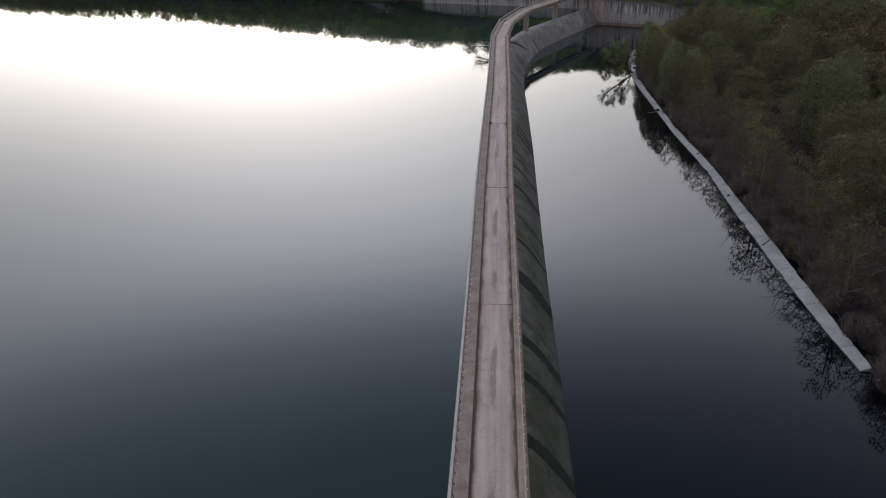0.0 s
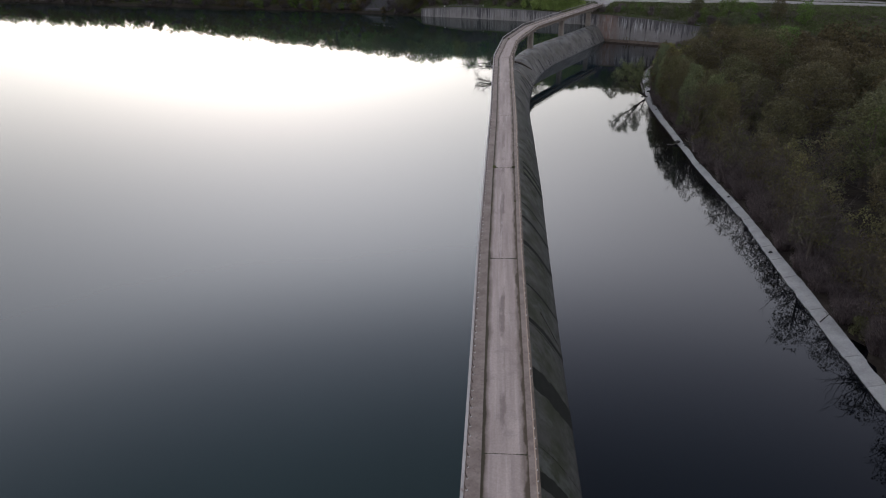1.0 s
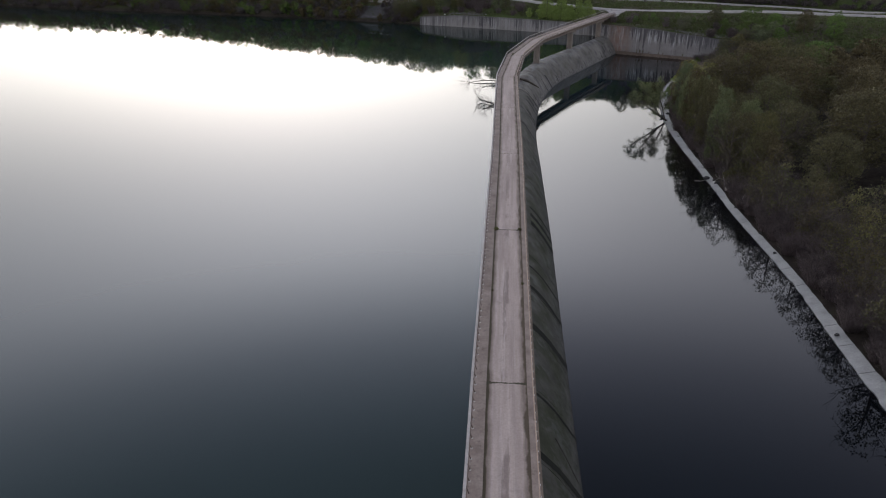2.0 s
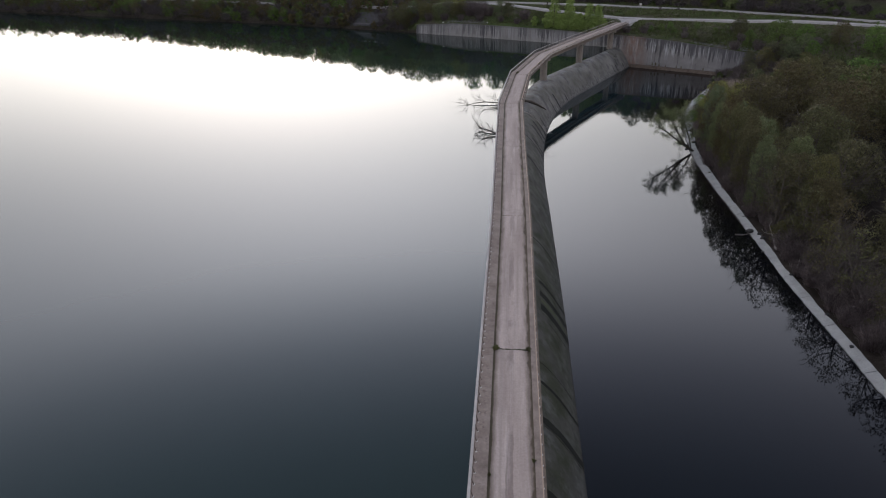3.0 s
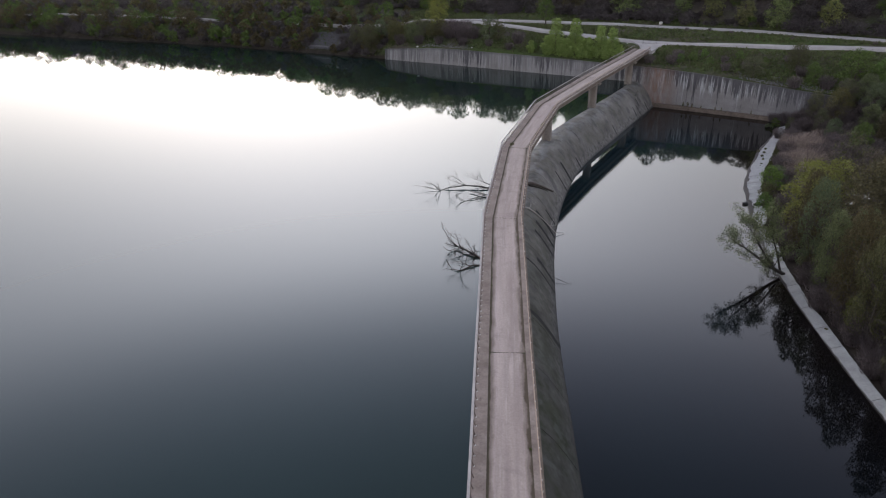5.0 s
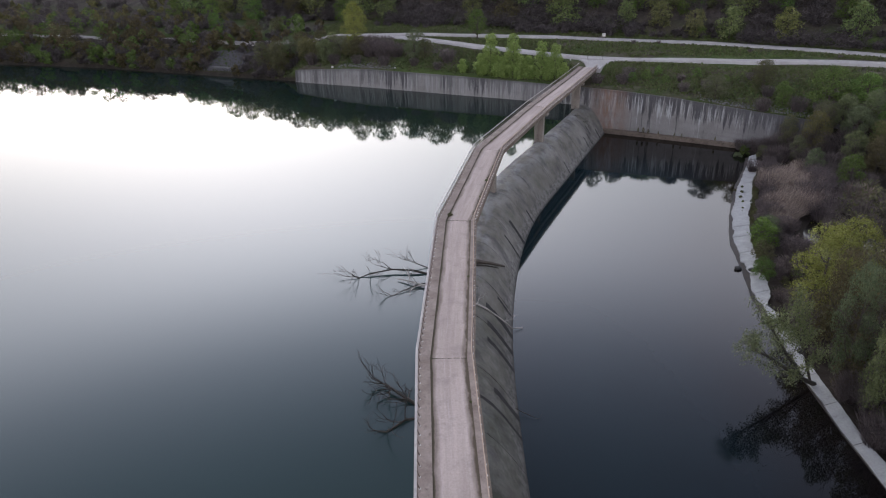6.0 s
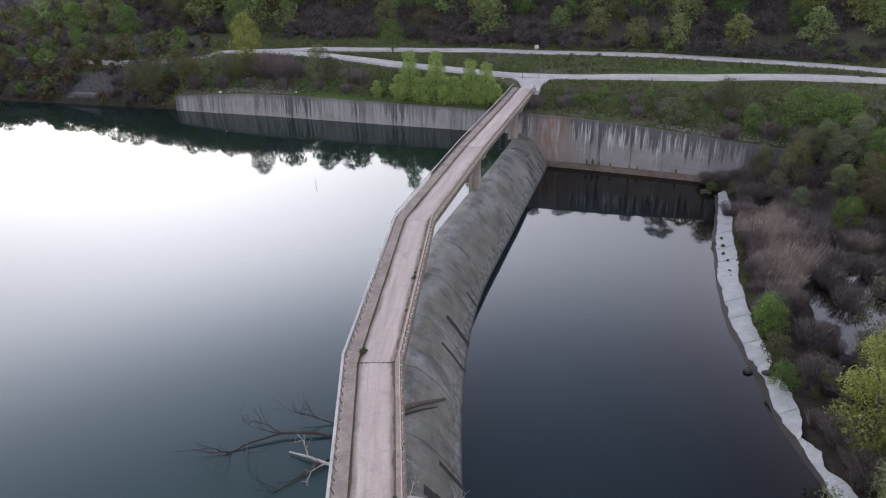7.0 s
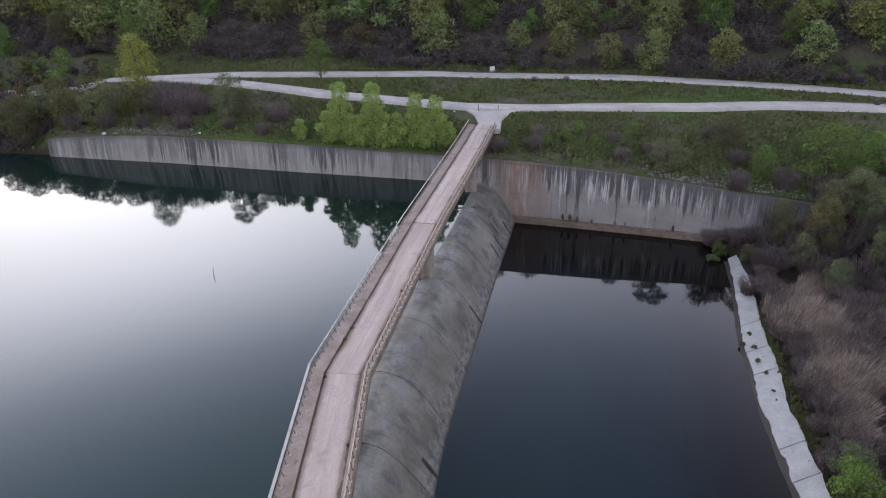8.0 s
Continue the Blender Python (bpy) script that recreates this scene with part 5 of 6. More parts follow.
for sx, d, s, g in ((64, 6, 0.5, 1), (66.5, 8, 0.55, 1), (70, 7, 0.45, 1), (68, 11, 0.5, 1), (72.5, 9, 0.5, 0), (75, 12, 0.5, 1), (62.5, 4.5, 0.7, 0), (63, 8.5, 0.7, 0), (73.5, 4, 0.6, 0), (77, 7, 0.55, 0), (80, 10, 0.5, 1),
                    (84, 13, 0.5, 0), (87, 7, 0.7, 0), (96, 8, 0.8, 0), (99, 12, 0.6, 1), (103, 8, 0.9, 0), (58, 3, 0.7, 0), (55, 4, 0.6, 0), (30, 4.5, 0.5, 1), (24, 3, 0.6, 0), (18, 4, 0.6, 0), (11, 3, 0.7, 0), (4, 3, 0.7, 0),
                    (-2, 3, 0.8, 0), (-8, 3, 0.9, 0), (70, 33, 0.5, 0), (76, 30, 0.5, 1), (83, 32, 0.45, 0), (90, 31, 0.5, 1), (98, 33, 0.5, 0), (65, 35, 0.5, 0), (60, 33, 0.5, 0), (106, 32, 0.55, 0), (114, 33, 0.5, 1)):
    x, y = shore_point(sx, d)
    put(pick(shrub_g) if g else pick(bare), x, y, s * (0.55 if d > 29 else 1.0))

# ---- lower edge of the hillside wood ----
for src, x, y, s, sz in ((shrub_o[0], 49.6, 345.2, 1.7, 1.6), (green[1], 74.6, 338.0, 1.0, 1.0), (green[0], 68.0, 345.0, 0.8, 0.85), (round_tree, 83.8, 331.0, 0.55, 0.6), (shrub_g[0], 94.2, 325.0, 0.8, 0.9), (shrub_g[1], 98.0, 324.8, 0.85, 1.0),
                         (shrub_g[0], 95.7, 315.2, 0.75, 0.75), (olive[0], 107.4, 323.0, 0.8, 0.85), (green[1], 114.8, 312.5, 0.95, 0.95), (green[0], 125.4, 302.5, 0.7, 0.7), (green[1], 131.1, 303.0, 0.9, 0.9), (olive[2], 59.0, 355.0, 0.75, 0.8),
                         (green[1], 42.9, 360.0, 0.85, 0.85), (olive[1], 34.9, 364.0, 0.8, 0.8), (green[0], 19.2, 372.0, 0.8, 0.8), (green[1], 1.4, 364.0, 0.9, 0.9), (olive[0], -14.7, 380.0, 0.9, 0.9), (green[0], -28.0, 376.0, 0.8, 0.8),
                         (green[1], -44.0, 388.0, 0.85, 0.85), (shrub_o[1], -26.0, 355.5, 1.3, 1.2), (shrub_g[1], -38.0, 365.0, 1.3, 1.3), (green[0], -56.0, 388.0, 0.8, 0.8), (shrub_o[0], -18.0, 352.5, 1.3, 1.2), (olive[2], 141.9, 307.0, 0.9, 0.9),
                         (green[1], 52.0, 352.0, 0.6, 0.65), (olive[0], 100.0, 331.0, 0.75, 0.75), (yellow[0], 119.0, 320.0, 0.8, 0.8)):
    put(src, x, y, s, sz)

hill_tree = [make_tree("tree", 140 + i, 10.0, 4.4, m, 0.22, 14, 2600, lab, base=0.06, limbs=5, depth=0) for i, (m, lab) in enumerate(((M_HILLG, "green broadleaf tree on the lower hillside"), (M_HILLG, "green broadleaf tree on the lower hillside"),
             (M_HILLO, "olive-brown broadleaf tree on the lower hillside"), (M_HILLO, "olive-brown broadleaf tree on the lower hillside"), (M_YELLOW, "yellow-green tree on the lower hillside")))]
hs = np.random.default_rng(66)
for sx in np.arange(-78.0, 128.0, 6.7):
    for row, d in enumerate((48.0, 54.5, 61.5, 69.0)):
        if hs.random() < (0.6, 0.15, 0.05, 0.05)[row]:
            continue
        x, y = shore_point(sx + hs.uniform(-2.4, 2.4) + 3.6 * (row % 2), d + hs.uniform(-2, 2))
        s_ = hs.uniform(0.65, 1.25) * (1.25 if sx < 25 else 1.0)
        put(hill_tree[hs.choice(5, p=[0.34, 0.28, 0.19, 0.16, 0.03])], x, y, s_, s_ * hs.uniform(0.75, 0.95))

# ---- far woods and scrub, each one mass ----


def mass(name, spots, mat, clumps, per, leaf, label, seed, bare_wood=False):
    r_ = np.random.default_rng(seed)
    out = []
    for x, y, h in spots:
        z = ground_at(x, y)
        if bare_wood:
            q = spray_quads(r_, clumps * per, h * 0.62, h, 0.0, 1.0, 0.07)
        else:
            q = crown_quads(r_, clumps, h * r_.uniform(0.40, 0.56), h * 0.95, 0.1, leaf, per)
        out.append(q + np.array([x, y, z]))
    return tagged(quads_mesh(name, np.concatenate(out), mat), label, "wood", kind="stuff")


hr = np.random.default_rng(77)
spots = {"g": [], "o": [], "b": [], "y": []}
for _ in range(2500):
    near = hr.random() < 0.55
    sx, d = (hr.uniform(-60, 150), 43 + abs(hr.normal(0, 26))) if near else (hr.uniform(-230, 190), hr.uniform(50, 170))
    x, y = shore_point(sx, d)
    if d < 52 and wobble(x, y, 0.06, 1.0) > 0.1:
        continue
    kind = hr.choice(["g", "o", "b", "y"], p=[0.40, 0.27, 0.26, 0.07]) if d > 70 else "b"
    spots[kind].append((x, y, hr.uniform(5.5, 9.0) if kind != "b" else hr.uniform(2.6, 4.6)))
for _ in range(420):
    sx, d = hr.uniform(-45, 125), hr.uniform(37.5, 50)
    x, y = shore_point(sx, d)
    if wobble(x, y, 0.09, 3.0) > -0.25 and abs(y - float(lerp_line(ROAD_A, x))) > 4.5:
        spots["b"].append((x, y, hr.uniform(1.0, 2.4)))
for _ in range(420):
    sx, d = hr.uniform(-210, -45), hr.uniform(20, 54)
    x, y = shore_point(sx, d)
    if abs(y - float(lerp_line(ROAD_A, x))) > 4.5:
        spots["b" if hr.random() < 0.8 else "o"].append((x, y, hr.uniform(1.4, 3.2)))
for _ in range(260):
    sx, d = hr.uniform(-600, -230), hr.uniform(45, 200)
    spots["g" if hr.random() < 0.6 else "o"].append((*shore_point(sx, d), hr.uniform(5.0, 9.0)))
mass("hillside_wood", spots["g"], M_HILLG, 7, 430, 0.36, "green broadleaf wood on the hillside", 201)
mass("hillside_wood", spots["o"], M_HILLO, 7, 430, 0.36, "olive-brown broadleaf wood on the hillside", 202)
mass("hillside_wood", spots["y"], M_YELLOW, 7, 480, 0.34, "scattered yellow-green trees on the hillside", 203)
mass("hillside_brush", spots["b"], M_HILLTWIG, 10, 19, 0.4, "leafless grey-brown brush on the hillside", 204, True)
shore_spots = {"g": [], "o": [], "b": []}
for _ in range(620):
    sx = hr.uniform(-300, -15)
    d = abs(hr.normal(0, 10)) + 0.5
    if -40 < sx < -30 and d < 9:
        continue
    kind = hr.choice(["g", "o", "b"], p=[0.16, 0.30, 0.54])
    shore_spots[kind].append((*shore_point(sx, d), (hr.uniform(4.0, 8.0) if kind != "b" else hr.uniform(2.4, 4.0)) * float(np.interp(sx, [-110, -70, -45], [1.0, 0.8, 0.62]))))
for _ in range(150):
    sx, d = hr.uniform(-78, -11), hr.uniform(0.6, 19)
    if -40 < sx < -30 and d < 9:
        continue
    kind = hr.choice(["g", "o", "b"], p=[0.16, 0.22, 0.62])
    shore_spots[kind].append((*shore_point(sx, d), hr.uniform(2.2, 4.6) if kind != "b" else hr.uniform(1.6, 3.0)))
for _ in range(330):
    sx, d = hr.uniform(-300, -14), hr.uniform(1.5, 25)
    x, y = shore_point(sx, d)
    if not (-41 < sx < -29 and d < 11) and abs(y - float(lerp_line(ROAD_A, x))) > 4.0:
        shore_spots["b"].append((x, y, hr.uniform(1.6, 3.0)))
mass("shore_scrub", shore_spots["g"], M_GREEN, 7, 560, 0.21, "green scrub along the far shore", 205)
mass("shore_scrub", shore_spots["o"], M_OLIVE, 7, 560, 0.21, "olive scrub and low trees along the far shore", 206)
mass("shore_brush", shore_spots["b"], M_HILLTWIG, 12, 20, 0.36, "leafless brown brush along the far shore", 207, True)
wood_spots = []
for y in np.arange(-40.0, 232.0, 7.5):
    ax = float(lerp_line(APRON, max(y, 55), 1, 0))
    for off in np.arange(44.0 if y > 16 else 10.0, 110.0, 7.5):
        x, yy = ax + off + hr.uniform(-2, 2), y + hr.uniform(-2, 2)
        if shore_of(x, yy)[1] < -3:
            wood_spots.append((x, yy, hr.uniform(8, 11)))
mass("far_wood", wood_spots, M_OLIVE, 8, 560, 0.40, "olive-brown wood beyond the shore trees", 208)


# ---- grass on the banks ----
gr = np.random.default_rng(88)
n = 42000
sx, d = gr.uniform(-20, 150, n), gr.uniform(0.9, 48, n)
gx, gy = sx + d * BANK.x, np.interp(sx, [p[0] for p in SHORE], [p[1] for p in SHORE]) + d * BANK.y
gz = ground_z(gx, gy, sx, d)
lush = wobble(gx, gy, 0.11, 2.0) + gr.normal(0, 0.35, n)
ok = ((lush > -0.15) | (gr.random(n) < 0.25)) & ((d > 2.4 + lush) | (gr.random(n) < 0.25))
for line, half_w in ((ROAD_A, 2.9), (ROAD_B, 2.9)):
    la = np.array(line)
    ok &= np.abs(gy - np.interp(gx, la[:, 0], la[:, 1])) * 0.87 > half_w
ok &= ~((np.abs(gx - 61.5 - (gy - 298) * 0.4) < 3.0 + np.clip(gy - 299, 0, 6) * 0.8) & (gy > 288) & (gy < 307))
gx, gy, gz = gx[ok], gy[ok], gz[ok]
m_ = len(gx)
base = np.stack([gx, gy, gz - 0.05], -1)
out = []
for _ in range(3):
    a = gr.uniform(0, 6.28, m_)
    w = np.stack([np.cos(a), np.sin(a), np.zeros(m_)], -1) * gr.uniform(0.10, 0.32, (m_, 1))
    up = np.stack([gr.normal(0, 0.18, m_), gr.normal(0, 0.18, m_), gr.uniform(0.15, 0.5, m_)], -1)
    j = base + np.stack([gr.normal(0, 0.3, m_), gr.normal(0, 0.3, m_), np.zeros(m_)], -1)
    out.append(np.stack([j - w, j + w, j + up + w * 0.4, j + up - w * 0.4], 1))
tagged(quads_mesh("bank_grass", np.concatenate(out), M_GRASS), "rough spring grass on the bank between the roads and the wall", "grass", kind="stuff")


n = 5200
ty = gr.uniform(214, 250, n)
tx = np.interp(ty, ap[:, 1], ap[:, 0] + ap[:, 2]) + np.abs(gr.normal(0.1, 0.55, n))
keep = wobble(tx * 0.4, ty, 0.55, 1.7) + gr.normal(0, 0.25, n) > 0.0
tx, ty = tx[keep], ty[keep]
m_ = len(tx)
base = np.stack([tx, ty, np.full(m_, 0.28)], -1)
a = gr.uniform(0, 6.28, m_)
w = np.stack([np.cos(a), np.sin(a), np.zeros(m_)], -1) * gr.uniform(0.06, 0.16, (m_, 1))
up = np.stack([gr.normal(0, 0.14, m_), gr.normal(0, 0.14, m_), gr.uniform(0.12, 0.4, m_)], -1)
tagged(quads_mesh("apron_grass", np.stack([base - w, base + w, base + up + w * 0.4, base + up - w * 0.4], 1), M_GRASS), "green grass along the back of the apron", "grass", kind="stuff")


# ---- driftwood, stones and small things ----


def weir_z(x, y):
    """Height of the weir's face and the offset from its crest at a point."""
    p = np.array([x, y])
    best = None
    for i in range(len(CP) - 1):
        s_ = CP[i + 1] - CP[i]
        u = float(np.clip((p - CP[i]) @ s_ / (s_ @ s_), 0, 1))
        q = CP[i] + s_ * u
        d_ = float(np.linalg.norm(p - q))
        if best is None or d_ < best[0]:
            best = (d_, float((p - q) @ (CN[i] * (1 - u) + CN[i + 1] * u)), q)
    back = float(np.interp(best[2][1], [238, 258, 272], [-1.15, -0.6, 0.0]))
    os_ = np.linspace(-0.2, 7.5, 300)
    real = os_ + back * np.maximum(0.0, 1.0 - np.maximum(os_, 0.0) / 2.3)
    o = float(os_[int(np.argmin(np.abs(real - best[1])))])
    return float(np.interp(o, [p_[0] for p_ in PROFILE[1:-1]], [p_[1] for p_ in PROFILE[1:-1]])), o


def branch(name, seed, pts, r, label, mat=None, limbs=0, reach=1.5, flat=0.25, category="driftwood"):
    """A dead stem along the points, with side limbs that fork."""
    r_ = np.random.default_rng(seed)
    t = thing(name, (0, 0, 0), label, category)
    bm = bmesh.new()
    tube(bm, pts, list(np.linspace(r, r * 0.35, len(pts))), 7)
    part("trunk", bm, mat or M_DRIFT, t)
    for i in range(limbs):
        a = r_.integers(1, len(pts) - 0)
        d = np.array(pts[-1]) - np.array(pts[0])
        d /= np.linalg.norm(d)
        d = d * 0.8 + np.array([r_.normal(0, 0.75), r_.normal(0, 0.75), abs(r_.normal(flat, 0.2))])
        bm = bmesh.new()
        limb(bm, r_, tuple(np.array(pts[min(a, len(pts) - 1)])), d / np.linalg.norm(d), reach * r_.uniform(0.6, 1.1), r * 0.4, 2, 5)
        part("limb", bm, mat or M_DRIFT, t)
    return t


W = RES_Z
branch("drift_tree", 301, [(15.2, 207.2, W + 0.2), (13.9, 207.8, W + 0.25), (12.6, 208.8, W + 0.3), (11.2, 209.8, W + 0.2)], 0.17, "pale dead tree lying in the reservoir against the weir", M_PALE, 2, 1.4)
branch("drift_tree", 302, [(15.0, 210.8, W), (13.0, 211.4, W + 0.35), (10.6, 211.9, W + 0.4), (8.0, 211.5, W + 0.25), (6.8, 211.1, W)], 0.15, "dark forked dead tree floating in the reservoir beside the bridge", M_DARKWOOD, 6, 2.6)
branch("drift_tree", 303, [(12.6, 186.4, W - 0.2), (11.2, 187.5, W + 0.2), (9.8, 189.0, W + 0.4), (9.0, 190.0, W + 0.3)], 0.2, "dark dead tree crown standing in the reservoir beside the bridge", M_DARKWOOD, 12, 1.9, 0.16)
branch("drift_tree", 305, [(15.0, 208.9, W - 0.1), (13.4, 208.0, W + 0.2), (11.6, 206.9, W + 0.15), (10.4, 206.2, W)], 0.10, "dark dead branches tangled round a pale trunk in the reservoir", M_DARKWOOD, 7, 1.6, 0.12)
branch("drift_tree", 306, [(15.4, 212.2, W - 0.1), (13.8, 212.8, W + 0.4), (12.6, 213.4, W + 0.7)], 0.08, "thin dark dead boughs rising beside the bridge", M_DARKWOOD, 6, 1.6, 0.35)
branch("drift_tree", 304, [(12.4, 185.4, W - 0.2), (10.8, 185.0, W + 0.15), (9.2, 183.8, W + 0.05)], 0.16, "dark dead branch in the reservoir beside the bridge", M_DARKWOOD, 5, 2.0, 0.3)


def on_weir(pts, lift):
    return [(x, y, weir_z(x, y)[0] + lift) for x, y in pts]


branch("log", 310, [(19.6, 211.7, 6.2), (21.1, 212.95, 5.75), (23.1, 214.6, 4.5), (25.1, 216.5, 2.95)], 0.34, "weathered brown log lying across the weir", M_BARK, 0, 0, 0, "log")
branch("log", 311, [(20.6, 212.0, 5.75), (22.2, 213.2, 4.95), (24.0, 214.7, 3.7)], 0.14, "split dark log lying beside another on the weir", M_DARKWOOD, 0, 0, 0, "log")
branch("drift_branch", 312, [(18.2, 203.0, 6.0), (19.6, 203.4, 5.42), (20.7, 203.8, 4.5), (21.8, 204.2, 3.35), (23.0, 205.0, 1.85), (24.1, 205.8, 0.35), (25.4, 206.2, 0.1)], 0.12, "long pale bleached branch lying down the weir", M_PALE, 3, 1.4, 0.05, "branch")
branch("drift_branch", 313, on_weir([(17.4, 208.4), (18.8, 207.6), (20.0, 207.2)], 0.06), 0.06, "thin pale branch lying on the weir", M_PALE, 2, 0.8, 0.02, "branch")
branch("drift_branch", 314, [(21.0, 191.8, 0.75), (22.0, 191.2, 0.35), (23.4, 190.2, 0.12)], 0.05, "thin dark branch at the foot of the weir", M_DARKWOOD, 2, 0.8, 0.05, "branch")
branch("drift_branch", 315, on_weir([(49.6, 278.6), (51.8, 277.9), (53.8, 277.2)], 0.1), 0.09, "tangled dark driftwood caught at a pier on the weir", M_DARKWOOD, 5, 1.3, 0.05, "branch")
branch("drift_branch", 316, on_weir([(10.9, 80.4), (11.9, 79.2), (12.7, 78.2)], 0.05), 0.06, "thin dark branch lying on the weir", M_DARKWOOD, 1, 0.6, 0.02, "branch")
branch("snag", 317, [(16.4, 269.2, W - 0.5), (16.42, 269.2, W + 0.5), (16.5, 269.25, W + 1.1)], 0.05, "thin dead stick standing in the reservoir", M_DARKWOOD, 0, 0, 0, "stick")
branch("dead_tree", 318, [(49.0, 145.0, 0.5), (49.5, 147.0, 0.85), (50.1, 149.2, 0.95), (50.5, 151.2, 1.4)], 0.15, "bleached dead tree lying along the back of the apron", M_PALE, 5, 1.2, 0.3, "driftwood")
branch("log", 321, [(45.6, 151.1, 0.05), (46.6, 150.8, 0.12), (47.6, 150.6, 0.42)], 0.13, "brown log floating against the apron", M_DRIFT, 0, 0, 0, "log")
branch("drift_branch", 322, [(49.0, 157.2, 0.4), (49.8, 156.6, 0.5), (50.6, 156.4, 0.5)], 0.05, "thin dark branch lying on the apron", M_DARKWOOD, 2, 0.6, 0.05, "branch")
branch("log", 323, [(50.4, 161.2, 0.45), (50.9, 159.6, 0.6), (51.5, 158.2, 0.7)], 0.11, "pale log lying at the back of the apron", M_PALE, 1, 0.5, 0.1, "log")
branch("log", 319, [(49.2, 139.2, 0.45), (50.0, 140.4, 0.8), (50.6, 141.4, 1.1)], 0.09, "pale dead branch leaning on the apron's edge", M_PALE, 2, 0.7, 0.3, "log")
branch("log", 320, [(43.0, 82.6, 0.35), (43.9, 83.2, 0.6), (45.0, 83.9, 0.95)], 0.08, "dark dead branch lying across the apron", M_DARKWOOD, 2, 0.8, 0.2, "log")


def stone_mesh(name, seed, mat, flat=0.65):
    r_ = np.random.default_rng(seed)
    bm = bmesh.new()
    bmesh.ops.create_icosphere(bm, subdivisions=2, radius=0.5)
    for v in bm.verts:
        v.co *= 0.82 + 0.3 * noise.noise(v.co * 2.2 + Vector((seed * 3.1, 0, 0)))
        v.co.z *= flat
    me = bpy.data.meshes.new(name)
    bm.to_mesh(me)
    bm.free()
    me.materials.append(mat)
    return me


dark_stone = [stone_mesh("boulder", i, M_DARKSTONE) for i in (1, 2)]
pale_stone = [stone_mesh("boulder", i, M_EDGE) for i in (3, 4)]
for k_, (x, y, z, s) in enumerate(((57.2, 216.6, 0.05, 1.1), (58.6, 215.5, 0.25, 1.2), (47.9, 151.6, 0.3, 1.25), (48.9, 150.4, 0.35, 0.8), (54.0, 196.9, 0.35, 1.1), (47.2, 144.9, 0.15, 0.5), (48.8, 148.9, 0.35, 1.0), (51.9, 194.9, 0.3, 0.9), (47.6, 127.6, 0.35, 0.7), (45.0, 100.4, 0.3, 0.6), (47.0, 121.0, 0.3, 0.6), (47.9, 137.6, 0.3, 0.7))):
    ob = tagged(new("boulder", dark_stone[k_ % 2]), "dark wet boulder lying on the pale apron", "stone", "boulders on the apron")
    ob.matrix_basis = Matrix.Translation((x, y, z + 0.1 * s)) @ Matrix.Rotation(k_ * 1.7, 4, "Z") @ Matrix.Scale(s, 4)
for k_, (x, y, s) in enumerate(((34.0, 321.2, 0.9), (57.8, 304.3, 0.5), (-1.0, 321.8, 0.9), (15.2, 313.4, 0.6))):
    ob = tagged(new("boulder", pale_stone[k_ % 2]), "pale limestone boulder on the grassy bank", "stone", "boulders on the bank")
    ob.matrix_basis = Matrix.Translation((x, y, ground_at(x, y) + 0.15 * s)) @ Matrix.Rotation(k_ * 2.1, 4, "Z") @ Matrix.Scale(s, 4)

# weeds on the apron and in the gutters of the deck
weed_src = make_tree("weed", 330, 0.4, 0.5, M_GRASS, 0.09, 6, 330, "low dark green weed tuft growing from a joint", "weed", base=0.02, limbs=2, trunk_r=0.02)
for x, y, s in ((74.2, 243.6, 1.0), (73.4, 241.8, 1.2), (72.6, 240.2, 1.2), (71.2, 238.0, 1.2), (70.4, 236.2, 1.1), (69.6, 234.2, 1.2), (68.6, 231.6, 1.2), (67.2, 228.8, 1.2), (75.4, 246.2, 0.9), (70.6, 243.6, 1.0), (71.2, 242.4, 1.2), (70.2, 240.8, 1.3), (69.4, 238.8, 1.2), (68.0, 236.4, 0.9), (72.4, 245.0, 0.8), (67.4, 234.6, 0.6), (66.2, 230.2, 0.5), (64.0, 227.0, 0.5), (50.6, 178.0, 0.6)):
    put(weed_src, x + prng.uniform(-0.35, 0.35), y + prng.uniform(-0.5, 0.5), s * prng.uniform(0.45, 0.9), z=0.25)


def deck_point(i, u, off):
    a, b = JOINTS[i] + miter(i) * off, JOINTS[i + 1] + miter(i + 1) * off
    q = a + (b - a) * u
    return q.x, q.y


for i, u, off, s in ((12, 0.05, -1.25, 0.75), (12, 0.98, -1.3, 0.35), (12, 0.28, 1.34, 0.4), (12, 0.50, 1.34, 0.55), (12, 0.54, 1.34, 0.35), (12, 0.72, 1.36, 0.3), (13, 0.16, -1.34, 0.4), (13, 0.22, -1.34, 0.4), (13, 0.45, 1.34, 0.4), (13, 0.7, 1.34, 0.35),
                     (8, 0.0, -1.3, 0.6), (8, 0.0, 1.3, 0.5), (10, 0.4, -1.36, 0.25), (9, 0.6, 1.36, 0.25), (7, 0.5, -1.36, 0.3), (7, 0.55, 1.36, 0.35), (11, 0.5, 1.36, 0.3), (10, 0.8, 1.36, 0.25)):
    x, y = deck_point(i, u, off)
    put(weed_src, x, y, s, z=DECK_Z)

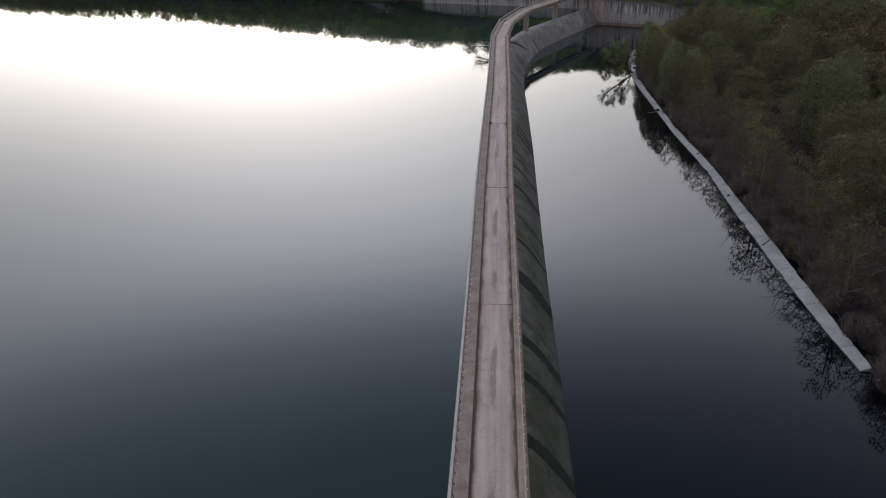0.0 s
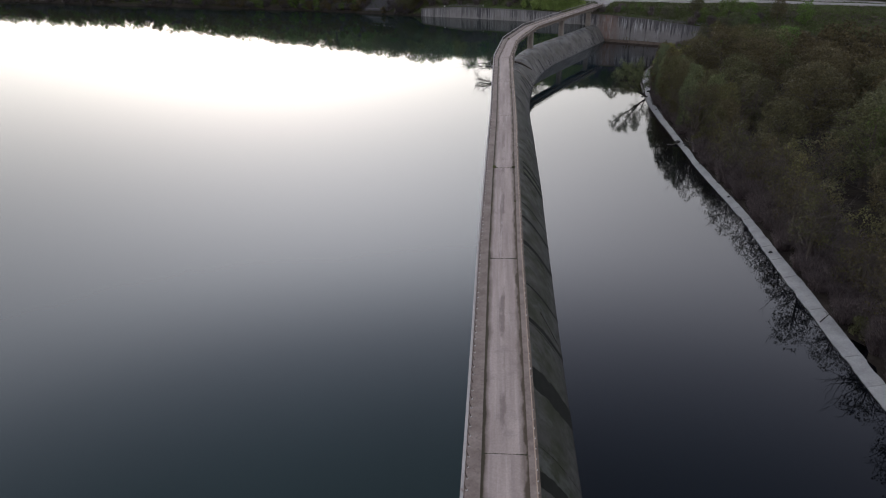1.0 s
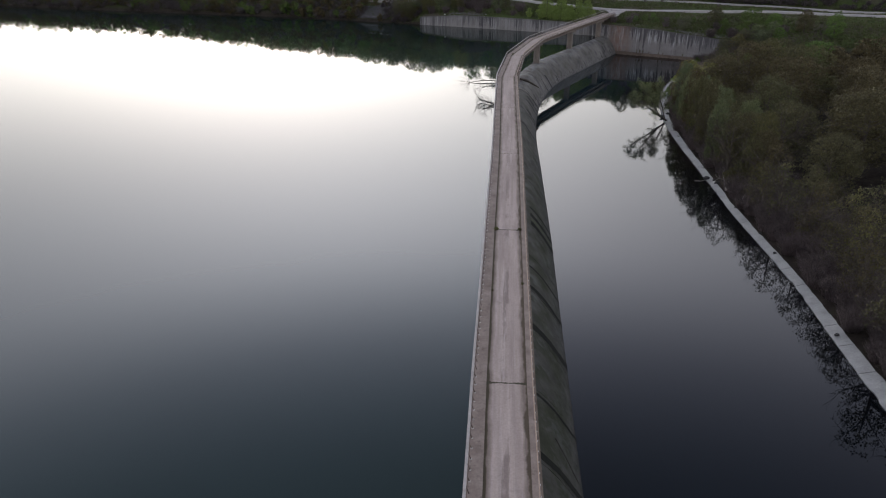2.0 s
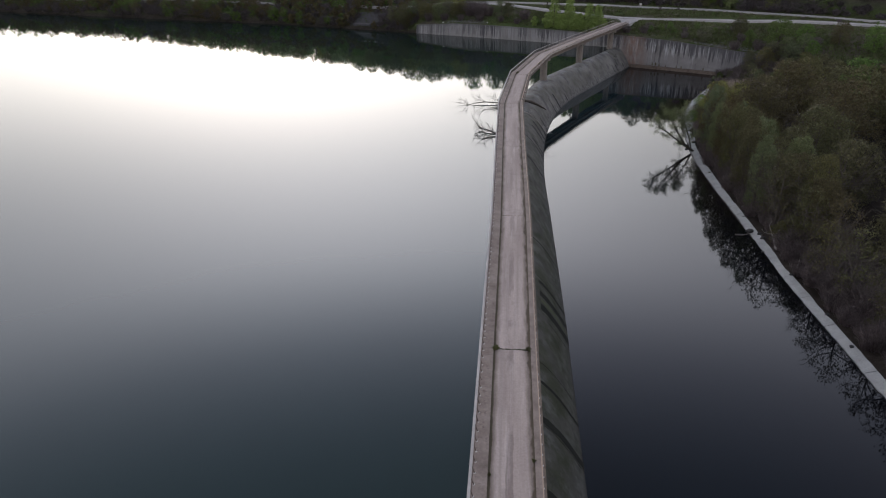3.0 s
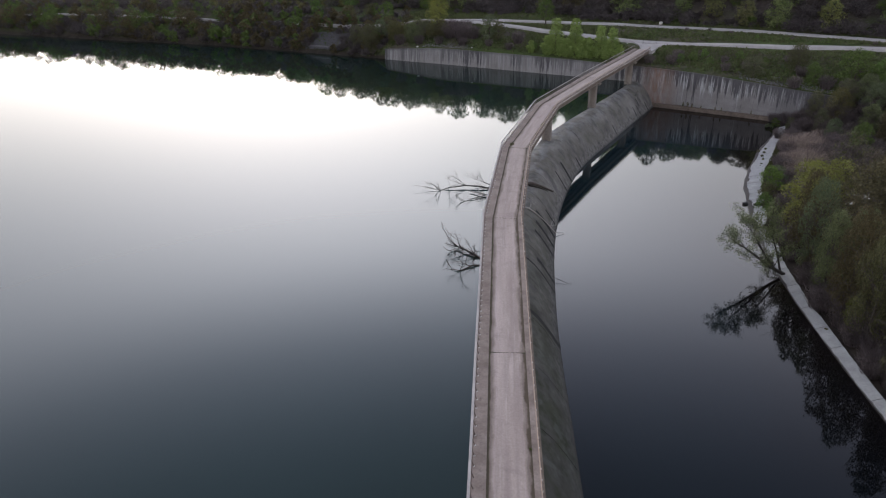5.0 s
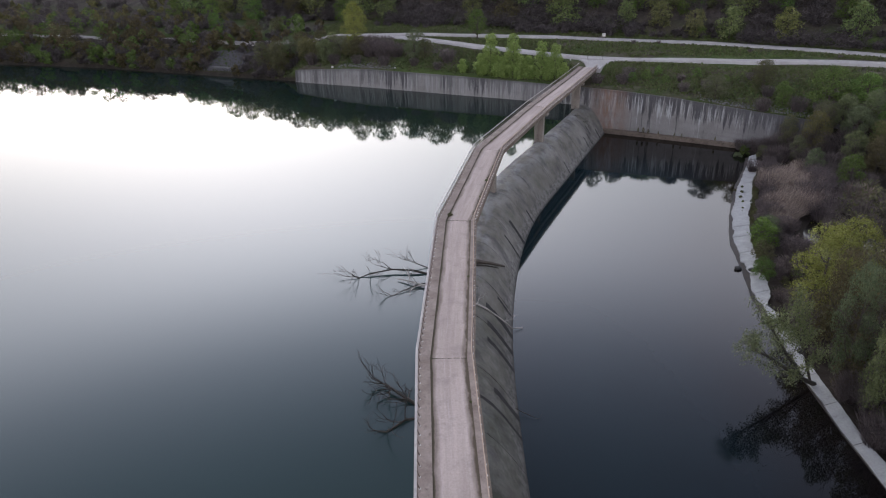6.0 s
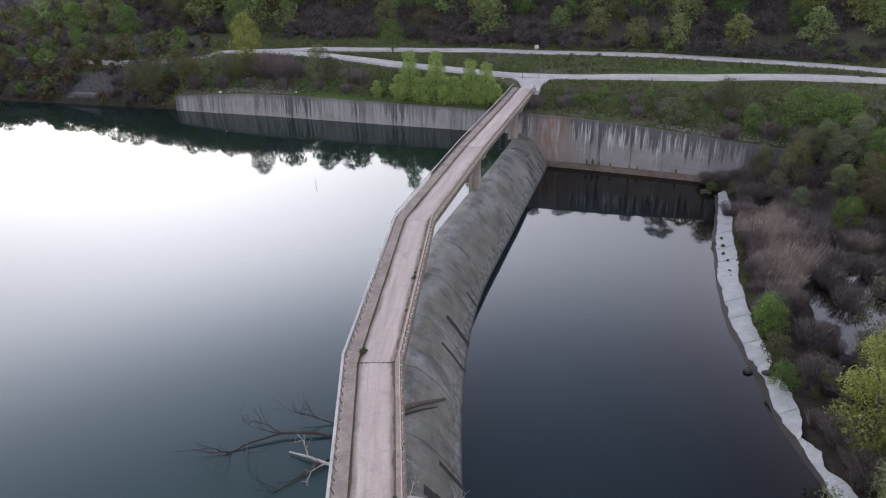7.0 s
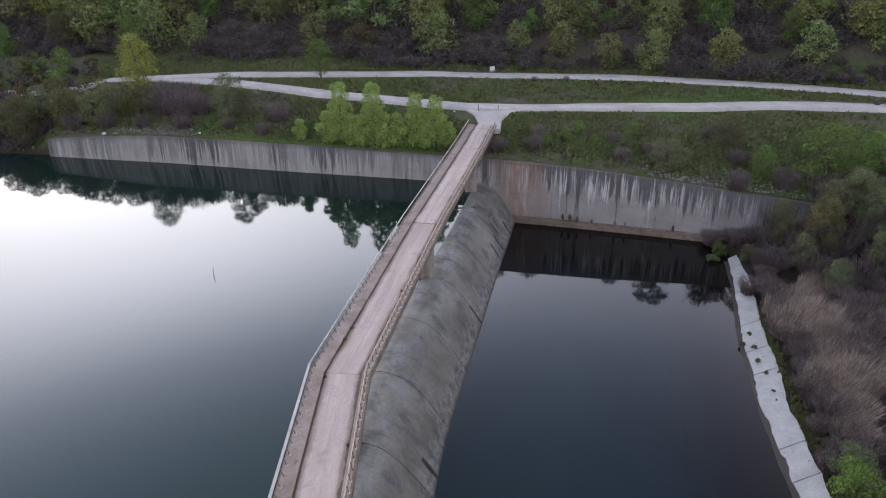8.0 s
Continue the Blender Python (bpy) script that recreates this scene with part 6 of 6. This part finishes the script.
# marker box, posts and concrete remains
bm = bmesh.new()
z = ground_at(72.2, 323.4)
box_bm(bm, (72.2, 323.4, z + 0.55), (0.9, 0.55, 0.75), 0.5)
bmesh.ops.bevel(bm, geom=bm.edges[:], offset=0.03, segments=1, affect="EDGES")
box = thing("marker_box", (0, 0, 0), "small white box on a concrete foot beside the road", "box")
part("cabinet", bm, M_CAP, box)
bm = bmesh.new()
box_bm(bm, (72.2, 323.4, z + 0.05), (1.1, 0.75, 0.35), 0.5)
part("foot", bm, M_PIER, box)
for x, y, h in ((61.7, 302.9, 1.3), (65.0, 302.0, 1.0)):
    bm = bmesh.new()
    z = ground_at(x, y)
    tube(bm, [(x, y, z - 0.2), (x, y, z + h)], [0.05, 0.05], 8)
    me = bpy.data.meshes.new("marker_post")
    bm.to_mesh(me)
    bm.free()
    me.materials.append(M_DARKWOOD)
    tagged(new("marker_post", me), "short dark wooden post beside the bridge end", "post", "posts at the bridge end")
for (x0, y0, x1, y1, h) in ((-37.2, 344.6, -30.4, 341.2, 7.6), (-22.6, 336.6, -18.6, 334.4, 7.3)):
    bm = bmesh.new()
    ang = math.atan2(y1 - y0, x1 - x0)
    box_bm(bm, ((x0 + x1) / 2, (y0 + y1) / 2, h - 1.2), (math.hypot(x1 - x0, y1 - y0), 1.2, 2.4), ang)
    bmesh.ops.subdivide_edges(bm, edges=bm.edges[:], cuts=3)
    for v in bm.verts:
        v.co += noise.noise_vector(v.co * 0.7) * 0.16
    me = bpy.data.meshes.new("broken_slab")
    bm.to_mesh(me)
    bm.free()
    me.materials.append(M_STONE)
    tagged(new("broken_slab", me), "broken pale concrete slab at the water's edge", "slab", "broken slabs on the shore")

# small dark shrubs on the wall's footing
for sx, s in ((67.0, 0.35), (67.9, 0.4), (68.8, 0.32), (70.6, 0.25), (73.4, 0.28), (74.6, 0.26), (80.2, 0.3)):
    x, y = shore_point(sx, -0.95)
    put(pick(shrub_o), x, y, s * 0.33, s * 0.75, z=0.9)

# rubble along the wall and on the scree slope, one mass each


def rubble(name, spots, size, seed, label, mat):
    r_ = np.random.default_rng(seed)
    base = np.array([(1, 0, 0), (-1, 0, 0), (0, 1, 0), (0, -1, 0), (0, 0, 0.8), (0, 0, -0.8)], float)
    tri = ((0, 2, 4), (2, 1, 4), (1, 3, 4), (3, 0, 4), (2, 0, 5), (1, 2, 5), (3, 1, 5), (0, 3, 5))
    out = []
    for x, y, z in spots:
        v = base * r_.uniform(0.6, 1.3, (6, 1)) * size * r_.uniform(0.5, 1.5)
        a = r_.uniform(0, 6.28)
        c, s_ = math.cos(a), math.sin(a)
        v = np.stack([v[:, 0] * c - v[:, 1] * s_, v[:, 0] * s_ + v[:, 1] * c, v[:, 2]], -1) + np.array([x, y, z])
        out.append(np.stack([v[list(t)] for t in tri]))
    return tagged(quads_mesh(name, np.concatenate(out), mat), label, "rubble", kind="stuff")


rs = np.random.default_rng(9)
spots = []
for _ in range(520):
    sx, d = rs.uniform(76, 101), 0.8 + abs(rs.normal(0, 1.3))
    x, y = shore_point(sx, d)
    spots.append((x, y, ground_at(x, y) + 0.05))
for _ in range(260):
    sx, d = rs.uniform(0, 14), 0.8 + abs(rs.normal(0, 1.6))
    x, y = shore_point(sx, d)
    spots.append((x, y, ground_at(x, y) + 0.05))
rubble("rubble", spots, 0.17, 10, "loose grey rubble along the top of the wall", M_STONE)
spots = []
for _ in range(900):
    sx, d = rs.uniform(-41, -29), rs.uniform(2.0, 11)
    x, y = shore_point(sx, d)
    spots.append((x, y, ground_at(x, y) + 0.03))
rubble("scree", spots, 0.3, 12, "dark grey scree on the slope above the far shore", M_SCREE)

# long low building high on the hillside
hx, hy = -172.0, 560.0
hz = ground_at(hx, hy)
house = thing("hillside_building", (0, 0, 0), "long low building with white bays high on the hillside", "building")
ang = math.radians(-12)
for k_ in range(4):
    bm = bmesh.new()
    box_bm(bm, (hx + math.cos(ang) * (-12 + 8 * k_), hy + math.sin(ang) * (-12 + 8 * k_), hz + 2.4), (3.2, 6.0, 6.0), ang)
    part("bay", bm, M_WHITE, house)
bm = bmesh.new()
box_bm(bm, (hx, hy + 0.8, hz + 1.6), (27.0, 5.0, 5.2), ang)
part("wall", bm, M_PIER, house)
bm = bmesh.new()
box_bm(bm, (hx, hy + 0.5, hz + 5.6), (29.0, 7.4, 0.5), ang)
part("roof", bm, M_PIER, house)

# shallow muddy margin in front of the apron
vs, fs = [], []
mq = np.arange(150.0, 262.0, 1.5)
mi = np.interp(mq, ap[:, 1], ap[:, 0])
for i, y in enumerate(mq):
    w = (0.15 + 0.4 * smooth01((y - 185) / 25)) * (1 + 0.35 * math.sin(y * 0.23) * math.cos(y * 0.11) + 0.12 * math.sin(y * 1.3))
    vs += [(mi[i] - w, y, 0.008), (mi[i] + 0.5, y, 0.02)]
fs = [(2 * i, 2 * i + 2, 2 * i + 3, 2 * i + 1) for i in range(len(mq) - 1)]
tagged(mesh_ob("mud_margin", vs, fs, M_MUD), "wet brown mud just under the water along the apron", "mud", kind="structure")
